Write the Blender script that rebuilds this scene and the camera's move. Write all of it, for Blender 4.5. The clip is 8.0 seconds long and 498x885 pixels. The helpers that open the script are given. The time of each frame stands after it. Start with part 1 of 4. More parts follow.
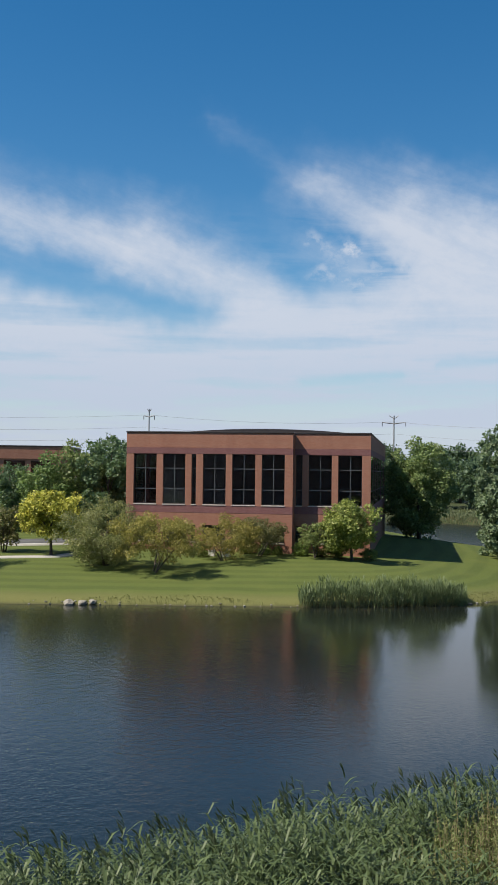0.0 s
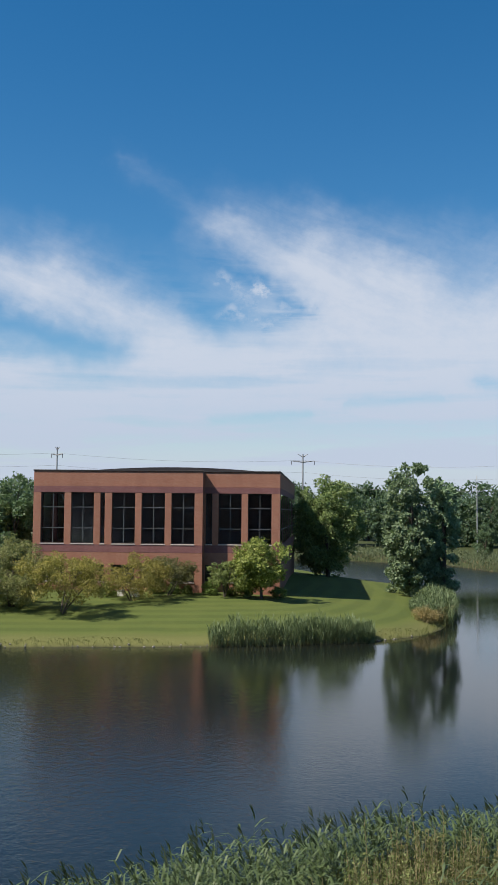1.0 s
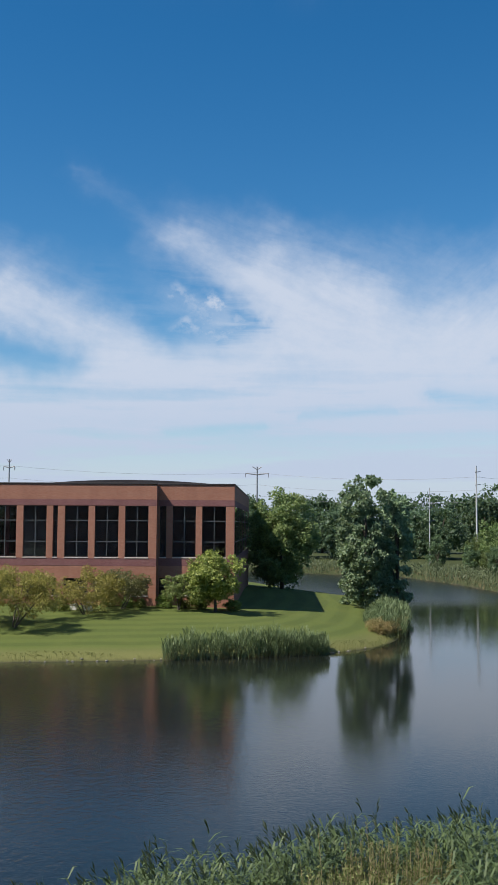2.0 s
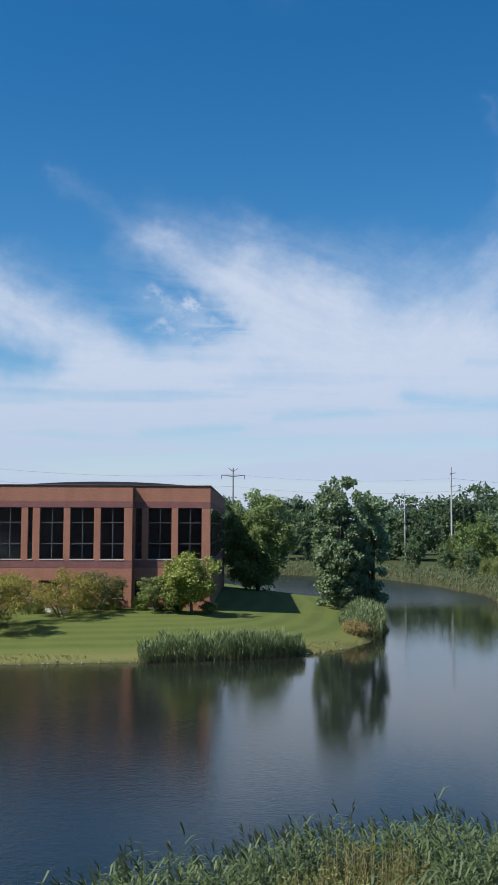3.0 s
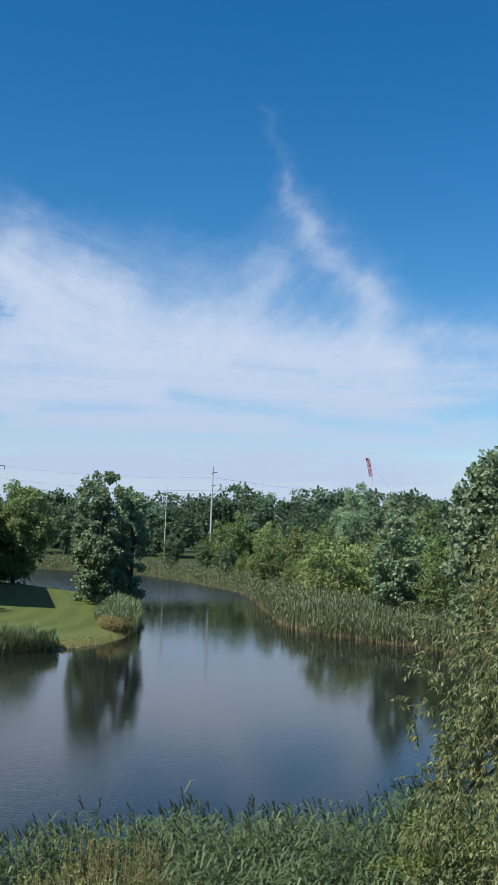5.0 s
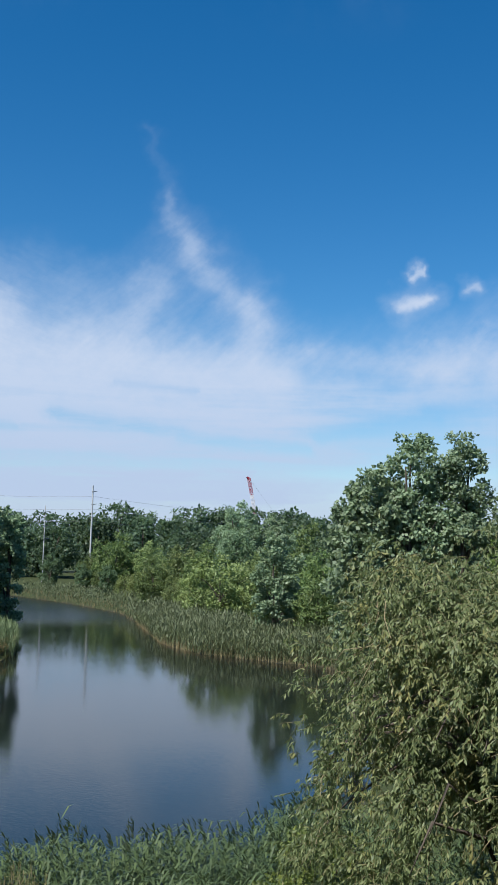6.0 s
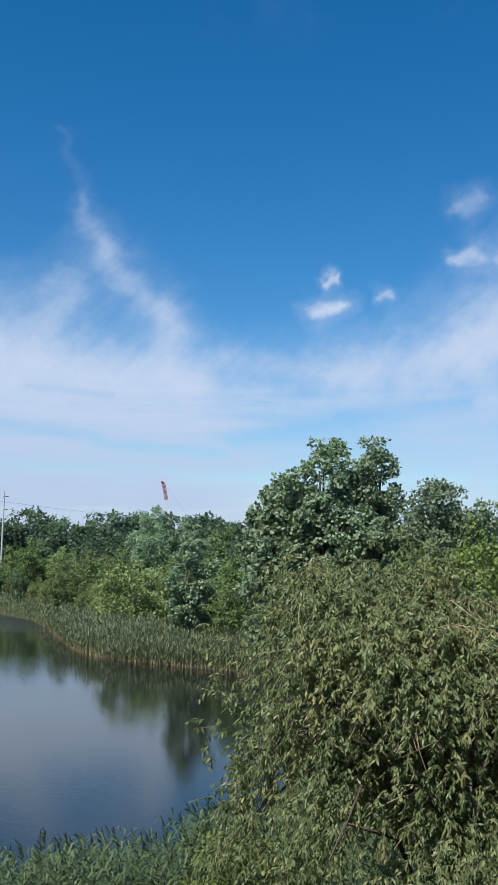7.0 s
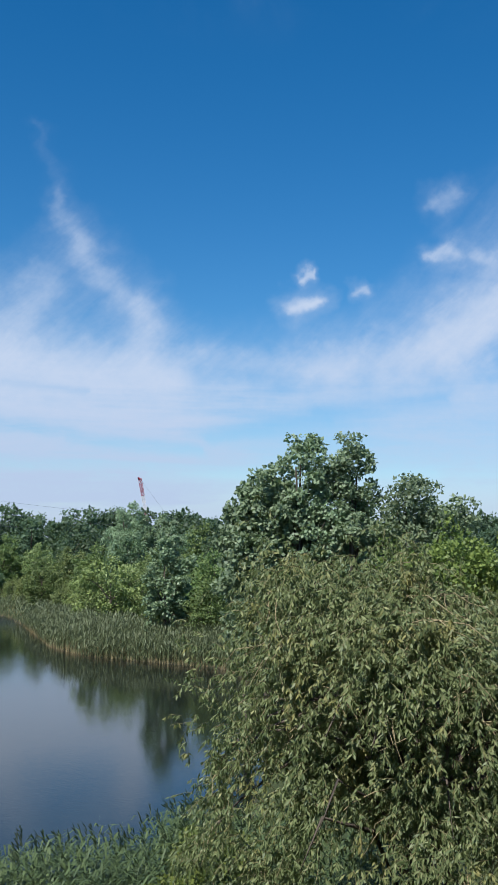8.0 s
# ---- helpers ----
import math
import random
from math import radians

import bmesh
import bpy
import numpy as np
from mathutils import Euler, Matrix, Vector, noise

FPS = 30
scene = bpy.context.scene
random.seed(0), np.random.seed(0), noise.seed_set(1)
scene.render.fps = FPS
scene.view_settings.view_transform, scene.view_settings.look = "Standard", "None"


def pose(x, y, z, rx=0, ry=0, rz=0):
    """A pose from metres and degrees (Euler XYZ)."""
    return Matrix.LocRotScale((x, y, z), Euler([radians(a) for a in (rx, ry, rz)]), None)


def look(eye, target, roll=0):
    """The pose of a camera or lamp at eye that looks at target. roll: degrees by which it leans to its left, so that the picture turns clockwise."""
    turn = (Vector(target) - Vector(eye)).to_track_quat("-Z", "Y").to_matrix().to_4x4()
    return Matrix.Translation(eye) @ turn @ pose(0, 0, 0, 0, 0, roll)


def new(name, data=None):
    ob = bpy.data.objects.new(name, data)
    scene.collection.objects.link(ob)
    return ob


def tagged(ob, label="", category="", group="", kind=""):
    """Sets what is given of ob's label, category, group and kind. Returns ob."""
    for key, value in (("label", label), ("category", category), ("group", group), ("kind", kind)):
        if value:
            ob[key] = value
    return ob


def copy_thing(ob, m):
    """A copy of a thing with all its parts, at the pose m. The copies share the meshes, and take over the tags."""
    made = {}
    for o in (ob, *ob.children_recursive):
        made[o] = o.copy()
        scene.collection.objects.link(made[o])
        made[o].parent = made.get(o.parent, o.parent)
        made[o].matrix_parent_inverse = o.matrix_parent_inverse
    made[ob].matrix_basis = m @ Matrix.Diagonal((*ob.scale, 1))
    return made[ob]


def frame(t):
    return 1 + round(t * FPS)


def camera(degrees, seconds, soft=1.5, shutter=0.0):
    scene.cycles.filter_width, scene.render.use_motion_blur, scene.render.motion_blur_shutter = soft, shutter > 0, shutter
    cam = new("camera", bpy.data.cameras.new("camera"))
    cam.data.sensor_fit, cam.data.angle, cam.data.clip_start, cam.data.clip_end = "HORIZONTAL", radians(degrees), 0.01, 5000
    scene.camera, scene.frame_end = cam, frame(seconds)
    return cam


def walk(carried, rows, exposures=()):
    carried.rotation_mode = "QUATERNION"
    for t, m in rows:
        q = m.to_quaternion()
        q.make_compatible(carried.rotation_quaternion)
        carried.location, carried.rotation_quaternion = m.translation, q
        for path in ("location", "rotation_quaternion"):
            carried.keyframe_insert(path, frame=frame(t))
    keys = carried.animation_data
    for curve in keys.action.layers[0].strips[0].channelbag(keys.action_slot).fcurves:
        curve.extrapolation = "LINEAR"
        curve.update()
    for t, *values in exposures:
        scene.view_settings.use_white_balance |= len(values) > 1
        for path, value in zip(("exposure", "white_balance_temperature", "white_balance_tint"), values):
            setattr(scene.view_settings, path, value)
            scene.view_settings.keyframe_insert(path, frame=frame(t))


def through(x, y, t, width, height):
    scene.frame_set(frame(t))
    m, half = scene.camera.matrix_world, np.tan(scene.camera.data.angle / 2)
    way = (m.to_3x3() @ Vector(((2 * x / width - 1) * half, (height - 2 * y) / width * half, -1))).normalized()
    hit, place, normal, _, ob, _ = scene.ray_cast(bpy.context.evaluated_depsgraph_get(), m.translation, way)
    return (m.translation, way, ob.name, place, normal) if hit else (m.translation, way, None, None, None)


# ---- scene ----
# The water of the pond is z = 0; the camera stands 8.65 m above it and turns where it is.
EYE = (0.0, 0.0, 8.65)
cam = camera(27.89, 8.0)
TURNS = [
    (0.0, 91.700, -0.720, -0.021),
    (0.5, 92.791, -0.644, -3.165),
    (1.0, 93.948, -0.523, -5.164),
    (1.5, 94.366, -0.453, -6.172),
    (1.7, 94.559, -0.425, -6.895),
    (3.0, 94.780, -0.238, -9.139),
    (3.5, 94.652, -0.612, -10.433),
    (4.0, 94.374, -1.122, -13.882),
    (4.5, 94.273, -1.774, -18.406),
    (5.0, 94.804, -2.028, -22.700),
    (5.2, 95.130, -1.917, -24.296),
    (6.5, 96.370, -1.377, -32.030),
    (7.0, 96.452, -1.108, -34.309),
    (7.5, 96.365, -0.931, -35.614),
    (8.0, 96.234, -0.860, -35.622),
]
# the camera's white balance cools a little on the way
BALANCE = [(0.0, 0.44, 6850, 10), (2.5, 0.44, 6490, 10), (4.5, 0.44, 6200, 9), (8.0, 0.44, 6080, 9)]
walk(cam, [(t, pose(*EYE, rx, ry, rz)) for t, rx, ry, rz in TURNS], BALANCE)

# ---------------------------------------------------------------- light
SUN_DIR = Vector((-1.06, -0.36, 1.40)).normalized()
sun = new("sun", bpy.data.lights.new("sun", "SUN"))
sun.data.energy, sun.data.angle, sun.data.color = 5.0, radians(0.53), (1.0, 0.94, 0.84)
sun.matrix_world = look((0, 0, 60), Vector((0, 0, 60)) - SUN_DIR)


class Nodes:
    """Short-hand for building node trees."""

    def __init__(self, tree):
        self.tree = tree

    def add(self, kind, **settings):
        node = self.tree.nodes.new(kind)
        for key, value in settings.items():
            setattr(node, key, value)
        return node

    def put(self, socket, value):
        if isinstance(value, bpy.types.NodeSocket):
            self.tree.links.new(value, socket)
        elif value is not None:
            socket.default_value = value

    def math(self, op, a, b=None, c=None, clamp=False):
        node = self.add("ShaderNodeMath", operation=op, use_clamp=clamp)
        for socket, value in zip(node.inputs, (a, b, c)):
            self.put(socket, value)
        return node.outputs[0]

    def ramp(self, x, lo, hi, out_lo=0.0, out_hi=1.0):
        node = self.add("ShaderNodeMapRange", interpolation_type="SMOOTHSTEP")
        for socket, value in zip(node.inputs, (x, lo, hi, out_lo, out_hi)):
            self.put(socket, value)
        return node.outputs[0]

    def xyz(self, x, y, z):
        node = self.add("ShaderNodeCombineXYZ")
        for socket, value in zip(node.inputs, (x, y, z)):
            self.put(socket, value)
        return node.outputs[0]

    def noise(self, vector, scale, detail=4.0, rough=0.55, distort=0.0):
        node = self.add("ShaderNodeTexNoise")
        self.put(node.inputs["Vector"], vector)
        self.put(node.inputs["Scale"], scale)
        node.inputs["Detail"].default_value = detail
        node.inputs["Roughness"].default_value = rough
        node.inputs["Distortion"].default_value = distort
        return node.outputs[0]

    def mix(self, fac, a, b, blend="MIX"):
        node = self.add("ShaderNodeMix", data_type="RGBA", blend_type=blend)
        self.put(node.inputs[0], fac)
        self.put(node.inputs[6], a if isinstance(a, bpy.types.NodeSocket) else (*a, 1.0))
        self.put(node.inputs[7], b if isinstance(b, bpy.types.NodeSocket) else (*b, 1.0))
        return node.outputs[2]


def build_sky():
    world = bpy.data.worlds.new("sky")
    scene.world = world
    world.use_nodes = True
    tree = world.node_tree
    tree.nodes.clear()
    n = Nodes(tree)
    sky = n.add("ShaderNodeTexSky", sky_type="NISHITA", sun_disc=False)
    sky.sun_elevation = math.asin(SUN_DIR.z)
    sky.sun_rotation = math.atan2(SUN_DIR.x, SUN_DIR.y)
    sky.air_density, sky.dust_density, sky.ozone_density = 1.0, 0.15, 3.0
    where = n.add("ShaderNodeTexCoord").outputs["Generated"]
    split = n.add("ShaderNodeSeparateXYZ")
    n.put(split.inputs[0], where)
    x, y, z = split.outputs
    az = n.math("MULTIPLY", n.math("ARCTAN2", x, y), 57.2958)
    el = n.math("MULTIPLY", n.math("ARCSINE", z), 57.2958)
    plane = n.xyz(az, n.math("MULTIPLY", el, 1.7), 0.0)
    # wind-torn edges: the places are shifted by two scales of noise
    w1 = n.math("SUBTRACT", n.noise(plane, 0.30, 2.5, 0.5), 0.5)
    w2 = n.math("SUBTRACT", n.noise(n.xyz(el, az, 7.0), 0.36, 2.5, 0.5), 0.5)
    w3 = n.math("SUBTRACT", n.noise(n.xyz(az, el, 2.0), 1.3, 3.0, 0.5), 0.5)
    w4 = n.math("SUBTRACT", n.noise(n.xyz(az, el, 8.0), 1.3, 3.0, 0.5), 0.5)
    a = n.math("ADD", az, n.math("ADD", n.math("MULTIPLY", w1, 2.6), n.math("MULTIPLY", w3, 0.9)))
    e = n.math("ADD", el, n.math("ADD", n.math("MULTIPLY", w2, 2.0), n.math("MULTIPLY", w4, 0.8)))

    def stroke(a0, e0, a1, e1, width0, width1, dense, a=a, e=e):
        da, de = a1 - a0, e1 - e0
        s = n.math("MULTIPLY_ADD", n.math("SUBTRACT", a, a0), da, n.math("MULTIPLY", n.math("SUBTRACT", e, e0), de))
        s = n.math("DIVIDE", s, da * da + de * de, clamp=True)
        u = n.math("SUBTRACT", n.math("SUBTRACT", a, a0), n.math("MULTIPLY", s, da))
        v = n.math("SUBTRACT", n.math("SUBTRACT", e, e0), n.math("MULTIPLY", s, de))
        d = n.math("SQRT", n.math("ADD", n.math("MULTIPLY", u, u), n.math("MULTIPLY", v, v)))
        wide = n.math("MULTIPLY_ADD", s, (width1 - width0) * 1.2, width0 * 1.2)
        far = n.math("DIVIDE", d, wide)
        return n.math("ADD", n.ramp(far, 1.0, 0.0, 0.0, dense * 0.66), n.ramp(far, 2.1, 0.0, 0.0, dense * 0.36))

    cover = None
    for row in CLOUD_STREAKS + CLOUD_BANKS:
        one = stroke(*row)
        cover = one if cover is None else n.math("SUBTRACT", n.math("ADD", cover, one), n.math("MULTIPLY", cover, one))
    # the bank that thickens toward the horizon, with long flat gaps low down
    dip = n.math("MULTIPLY", n.ramp(az, -15.0, -5.0), n.ramp(az, 1.0, -4.0))
    edge = n.math("SUBTRACT", n.math("MULTIPLY_ADD", w2, 2.2, 10.4), n.math("MULTIPLY", dip, 2.0))
    bank = n.ramp(n.math("SUBTRACT", edge, el), -1.0, 1.4)
    thin = n.ramp(az, 30.0, 38.0, 1.0, 0.6)
    gaps = n.ramp(n.noise(n.xyz(n.math("MULTIPLY", az, 0.07), n.math("MULTIPLY", el, 0.75), 3.0), 1.0, 4.0, 0.5), 0.36, 0.56, 0.62, 1.0)
    bank = n.math("MULTIPLY", n.math("MULTIPLY", bank, gaps), thin)
    cover = n.math("SUBTRACT", n.math("ADD", cover, bank), n.math("MULTIPLY", cover, bank))
    # torn by fine noise, drawn out along the fibres, which lean the other way further round
    def fibres(da, de, seed):
        u = n.math("MULTIPLY_ADD", az, da, n.math("MULTIPLY", el, de))
        v = n.math("MULTIPLY_ADD", az, -de, n.math("MULTIPLY", el, da))
        return n.noise(n.xyz(n.math("MULTIPLY", u, 0.26), v, seed), 1.05, 9.0, 0.66, 0.35)
    turn = n.ramp(az, 15.0, 22.0)
    fine = n.math("ADD", n.math("MULTIPLY", fibres(0.94, -0.34, 1.0), n.math("SUBTRACT", 1.0, turn)), n.math("MULTIPLY", fibres(0.75, 0.66, 2.0), turn))
    level = n.noise(n.xyz(n.math("MULTIPLY", az, 0.11), n.math("MULTIPLY", el, 0.95), 3.0), 1.0, 8.0, 0.62, 0.3)
    high = n.ramp(el, 8.5, 11.5)
    fine = n.math("ADD", n.math("MULTIPLY", fine, high), n.math("MULTIPLY", level, n.math("SUBTRACT", 1.0, high)))
    puff = n.noise(n.xyz(az, n.math("MULTIPLY", el, 1.3), 5.0), 1.5, 7.0, 0.62)
    rough = n.math("ADD", n.math("MULTIPLY", n.math("SUBTRACT", fine, 0.5), 1.0), n.math("MULTIPLY", n.math("SUBTRACT", puff, 0.5), 0.5))
    weight = n.math("MULTIPLY", cover, n.math("SUBTRACT", 1.25, cover))
    cover = n.math("ADD", cover, n.math("MULTIPLY", rough, n.math("MULTIPLY", weight, 1.6)), clamp=True)
    # unseen cloud added high overhead, so the sky's fill light is less blue
    veil = n.ramp(n.noise(n.xyz(n.math("MULTIPLY", x, 1.4), y, z), 2.4, 7.0, 0.6, 0.6), 0.42, 0.75, 0.0, 0.75)
    cover = n.math("MAXIMUM", cover, n.math("MULTIPLY", veil, n.ramp(el, 27.0, 40.0)))
    haze = n.ramp(el, 8.0, 0.5, 0.0, 0.97)
    cover = n.math("MAXIMUM", cover, haze)
    # long thin clear gaps between the low layers
    ga = n.math("ADD", az, n.math("ADD", n.math("MULTIPLY", w1, 2.0), n.math("MULTIPLY", w3, 1.6)))
    ge = n.math("ADD", el, n.math("MULTIPLY", w4, 0.35))
    for a0, e0, a1, e1, wide, depth in CLOUD_GAPS:
        gap = n.math("MULTIPLY", stroke(a0, e0, a1, e1, wide, wide, depth, ga, ge), n.ramp(level, 0.30, 0.62, 0.35, 1.25))
        cover = n.math("MULTIPLY", cover, n.math("SUBTRACT", 1.0, gap))
    for row in CLOUD_PUFFS:
        cover = n.math("MAXIMUM", cover, n.math("MULTIPLY", stroke(*row), n.ramp(puff, 0.30, 0.62, 0.25, 1.0)))
    hue = n.add("ShaderNodeHueSaturation")
    n.put(hue.inputs["Color"], sky.outputs[0])
    hue.inputs["Hue"].default_value = 0.498
    hue.inputs["Saturation"].default_value, hue.inputs["Value"].default_value = SKY_SATURATION, SKY_VALUE
    white = n.mix(n.ramp(el, 3.0, 10.5), CLOUD_LOW, CLOUD_COLOUR)
    colour = n.mix(n.math("MULTIPLY", cover, 0.95), hue.outputs[0], white)
    back = n.add("ShaderNodeBackground")
    n.put(back.inputs[0], colour)
    back.inputs[1].default_value = SKY_STRENGTH
    n.put(n.add("ShaderNodeOutputWorld").inputs[0], back.outputs[0])


SKY_STRENGTH, SKY_SATURATION, SKY_VALUE = 0.084, 1.38, 1.02
CLOUD_COLOUR, CLOUD_LOW = (5.25, 5.9, 7.1), (4.45, 5.22, 6.70)
# degrees: azimuth and height of both ends, width at both ends, density
CLOUD_STREAKS = [
    (-18.0, 14.9, -6.4, 12.4, 1.5, 1.7, 0.70), (-6.4, 12.4, 0.2, 10.2, 1.7, 2.2, 0.80),
    (-2.6, 19.6, 3.6, 16.2, 0.4, 1.2, 0.07), (3.6, 16.0, 8.0, 13.8, 1.4, 2.1, 0.54), (8.0, 13.8, 9.4, 11.4, 1.9, 2.2, 0.75),
    (8.6, 13.9, 11.4, 12.0, 1.9, 2.4, 0.75), (12.4, 13.4, 14.4, 12.2, 2.0, 2.8, 0.75), (3.4, 13.2, 7.2, 10.8, 1.2, 1.5, 0.32),
    (22.8, 23.0, 24.2, 19.8, 0.3, 0.7, 0.05), (24.4, 19.4, 25.4, 17.0, 0.5, 1.2, 0.22), (25.4, 17.0, 29.2, 13.2, 1.2, 1.2, 0.42),
    (29.2, 13.2, 30.2, 10.0, 1.3, 1.5, 0.40), (23.4, 14.4, 21.2, 11.4, 1.5, 2.4, 0.40),
]
CLOUD_BANKS = [
    (54.0, 16.8, 47.0, 11.8, 3.0, 2.4, 0.90), (47.0, 11.6, 40.0, 10.6, 2.2, 1.5, 0.70), (40.0, 10.6, 29.0, 10.6, 1.4, 1.4, 0.45), (8.0, 11.2, 21.0, 9.8, 2.6, 2.8, 0.85),
    (20.0, 10.2, 29.5, 10.0, 2.6, 2.2, 0.75),
    (38.2, 14.0, 39.2, 14.3, 0.75, 0.6, 0.95), (38.3, 15.75, 39.0, 15.9, 0.30, 0.28, 0.8),
    (46.4, 19.3, 47.2, 19.7, 0.7, 0.55, 0.34), (45.8, 16.7, 47.2, 17.1, 0.4, 0.6, 0.65),
    (41.7, 15.0, 42.2, 14.8, 0.4, 0.35, 0.6), (48.2, 16.5, 49.2, 16.5, 0.5, 0.5, 0.5),
]
CLOUD_PUFFS = [(5.3, 12.35, 5.9, 12.3, 0.6, 0.5, 0.95), (3.4, 12.8, 5.2, 11.6, 0.6, 0.9, 0.50), (4.0, 11.2, 6.4, 10.8, 0.6, 0.8, 0.55), (7.0, 11.6, 7.4, 11.4, 0.4, 0.4, 0.5)]
# degrees: both ends, half width, how clear
CLOUD_GAPS = [
    (-1.0, 14.4, 3.4, 11.0, 1.1, 0.75), (6.0, 10.6, 8.2, 11.4, 0.8, 0.75), (2.6, 14.2, 7.2, 12.2, 0.9, 0.75), (-12.0, 11.6, -3.6, 8.8, 0.6, 0.60),
    (3.0, 5.15, 8.2, 5.55, 0.40, 0.36), (-4.0, 4.0, 1.0, 4.2, 0.3, 0.22), (18.0, 7.25, 25.0, 6.5, 0.50, 0.48), (21.5, 9.2, 26.0, 8.9, 0.3, 0.25),
    (25.5, 6.2, 32.5, 5.75, 0.55, 0.48), (33.6, 6.4, 39.5, 7.7, 0.60, 0.45), (40.0, 8.0, 47.0, 8.8, 0.6, 0.45), (11.0, 6.2, 16.0, 6.5, 0.35, 0.28), (30.0, 4.2, 46.0, 4.6, 0.5, 0.25),
]
build_sky()


# ---------------------------------------------------------------- materials
def material(name):
    mat = bpy.data.materials.new(name)
    mat.use_nodes = True
    mat.node_tree.nodes.clear()
    n = Nodes(mat.node_tree)
    out = n.add("ShaderNodeOutputMaterial")
    return mat, n, out


def principled(n, out, colour, rough, metal=0.0, bump=None, bump_size=0.02, bump_strength=0.4, specular=0.5):
    b = n.add("ShaderNodeBsdfPrincipled")
    n.put(b.inputs["Base Color"], colour if isinstance(colour, bpy.types.NodeSocket) else (*colour, 1.0))
    n.put(b.inputs["Roughness"], rough)
    n.put(b.inputs["Metallic"], metal)
    b.inputs["Specular IOR Level"].default_value = specular
    if bump is not None:
        node = n.add("ShaderNodeBump")
        n.put(node.inputs["Height"], bump)
        node.inputs["Distance"].default_value = bump_size
        node.inputs["Strength"].default_value = bump_strength
        n.put(b.inputs["Normal"], node.outputs[0])
    n.put(out.inputs[0], b.outputs[0])
    return b


def surface(name, dark, light, rough=0.6, scale=3.0, metal=0.0, bump_size=0.01, specular=0.5):
    """A worn surface: two scales of noise between two colours, with a fine relief."""
    mat, n, out = material(name)
    at = n.add("ShaderNodeTexCoord").outputs["Object"]
    big, fine = n.noise(at, scale * 0.25, 4.0), n.noise(at, scale * 6.0, 5.0)
    fac = n.math("ADD", n.math("MULTIPLY", big, 0.6), n.math("MULTIPLY", fine, 0.4))
    colour = n.mix(n.ramp(fac, 0.3, 0.7), dark, light)
    principled(n, out, colour, n.ramp(fine, 0.2, 0.8, rough * 0.85, min(1.0, rough * 1.15)), metal, fine, bump_size, 0.4, specular)
    return mat


def brick_material(name, dark, light, mortar):
    mat, n, out = material(name)
    at = n.add("ShaderNodeTexCoord").outputs["Object"]
    split = n.add("ShaderNodeSeparateXYZ")
    n.put(split.inputs[0], at)
    flat = n.xyz(n.math("ADD", split.outputs[0], split.outputs[1]), split.outputs[2], 0.0)
    brick = n.add("ShaderNodeTexBrick")
    n.put(brick.inputs["Vector"], flat)
    for key, value in (("Color1", (*dark, 1)), ("Color2", (*light, 1)), ("Mortar", (*mortar, 1)), ("Scale", 1.0), ("Mortar Size", 0.006),
                       ("Brick Width", 0.21), ("Row Height", 0.075)):
        brick.inputs[key].default_value = value
    streak = n.noise(n.xyz(n.math("MULTIPLY", split.outputs[0], 0.5), n.math("MULTIPLY", split.outputs[2], 0.12), split.outputs[1]), 1.6, 5.0)
    colour = n.mix(n.ramp(streak, 0.35, 0.7, 0.0, 0.28), brick.outputs["Color"], tuple(c * 0.62 for c in dark))
    principled(n, out, colour, 0.85, 0.0, brick.outputs["Fac"], -0.004, 0.5, 0.25)
    return mat


def foliage(name, dark, light, vary=0.5, through=0.40, gloss=0.5, dry=None):
    """Leaves: each leaf has its own shade; the light shines through in part; some sprays may be drier."""
    mat, n, out = material(name)
    leaf = n.add("ShaderNodeNewGeometry").outputs["Random Per Island"]
    plant = n.add("ShaderNodeObjectInfo").outputs["Random"]
    at = n.add("ShaderNodeTexCoord").outputs["Object"]
    patch = n.noise(at, 0.55, 3.0)
    fac = n.math("ADD", n.math("MULTIPLY", leaf, vary), n.math("MULTIPLY", patch, 1.0 - vary))
    colour = n.mix(n.ramp(fac, 0.2, 0.8), dark, light)
    if dry is not None:
        spray = n.noise(at, 1.15, 4.0, 0.6)
        colour = n.mix(n.ramp(n.math("MULTIPLY_ADD", leaf, 0.16, spray), 0.62, 0.80, 0.0, 0.8), colour, dry)
    tone = n.add("ShaderNodeHueSaturation")
    n.put(tone.inputs["Hue"], n.math("MULTIPLY_ADD", plant, 0.028, 0.488))
    n.put(tone.inputs["Value"], n.math("MULTIPLY_ADD", plant, 0.56, 0.84))
    n.put(tone.inputs["Color"], colour)
    b = n.add("ShaderNodeBsdfPrincipled")
    n.put(b.inputs["Base Color"], tone.outputs[0])
    b.inputs["Roughness"].default_value = gloss
    b.inputs["Specular IOR Level"].default_value = 0.35
    t = n.add("ShaderNodeBsdfTranslucent")
    n.put(t.inputs[0], n.mix(0.5, tone.outputs[0], (0.14, 0.22, 0.045)))
    mixed = n.add("ShaderNodeMixShader")
    mixed.inputs[0].default_value = through
    n.put(mixed.inputs[1], b.outputs[0])
    n.put(mixed.inputs[2], t.outputs[0])
    n.put(out.inputs[0], mixed.outputs[0])
    return mat


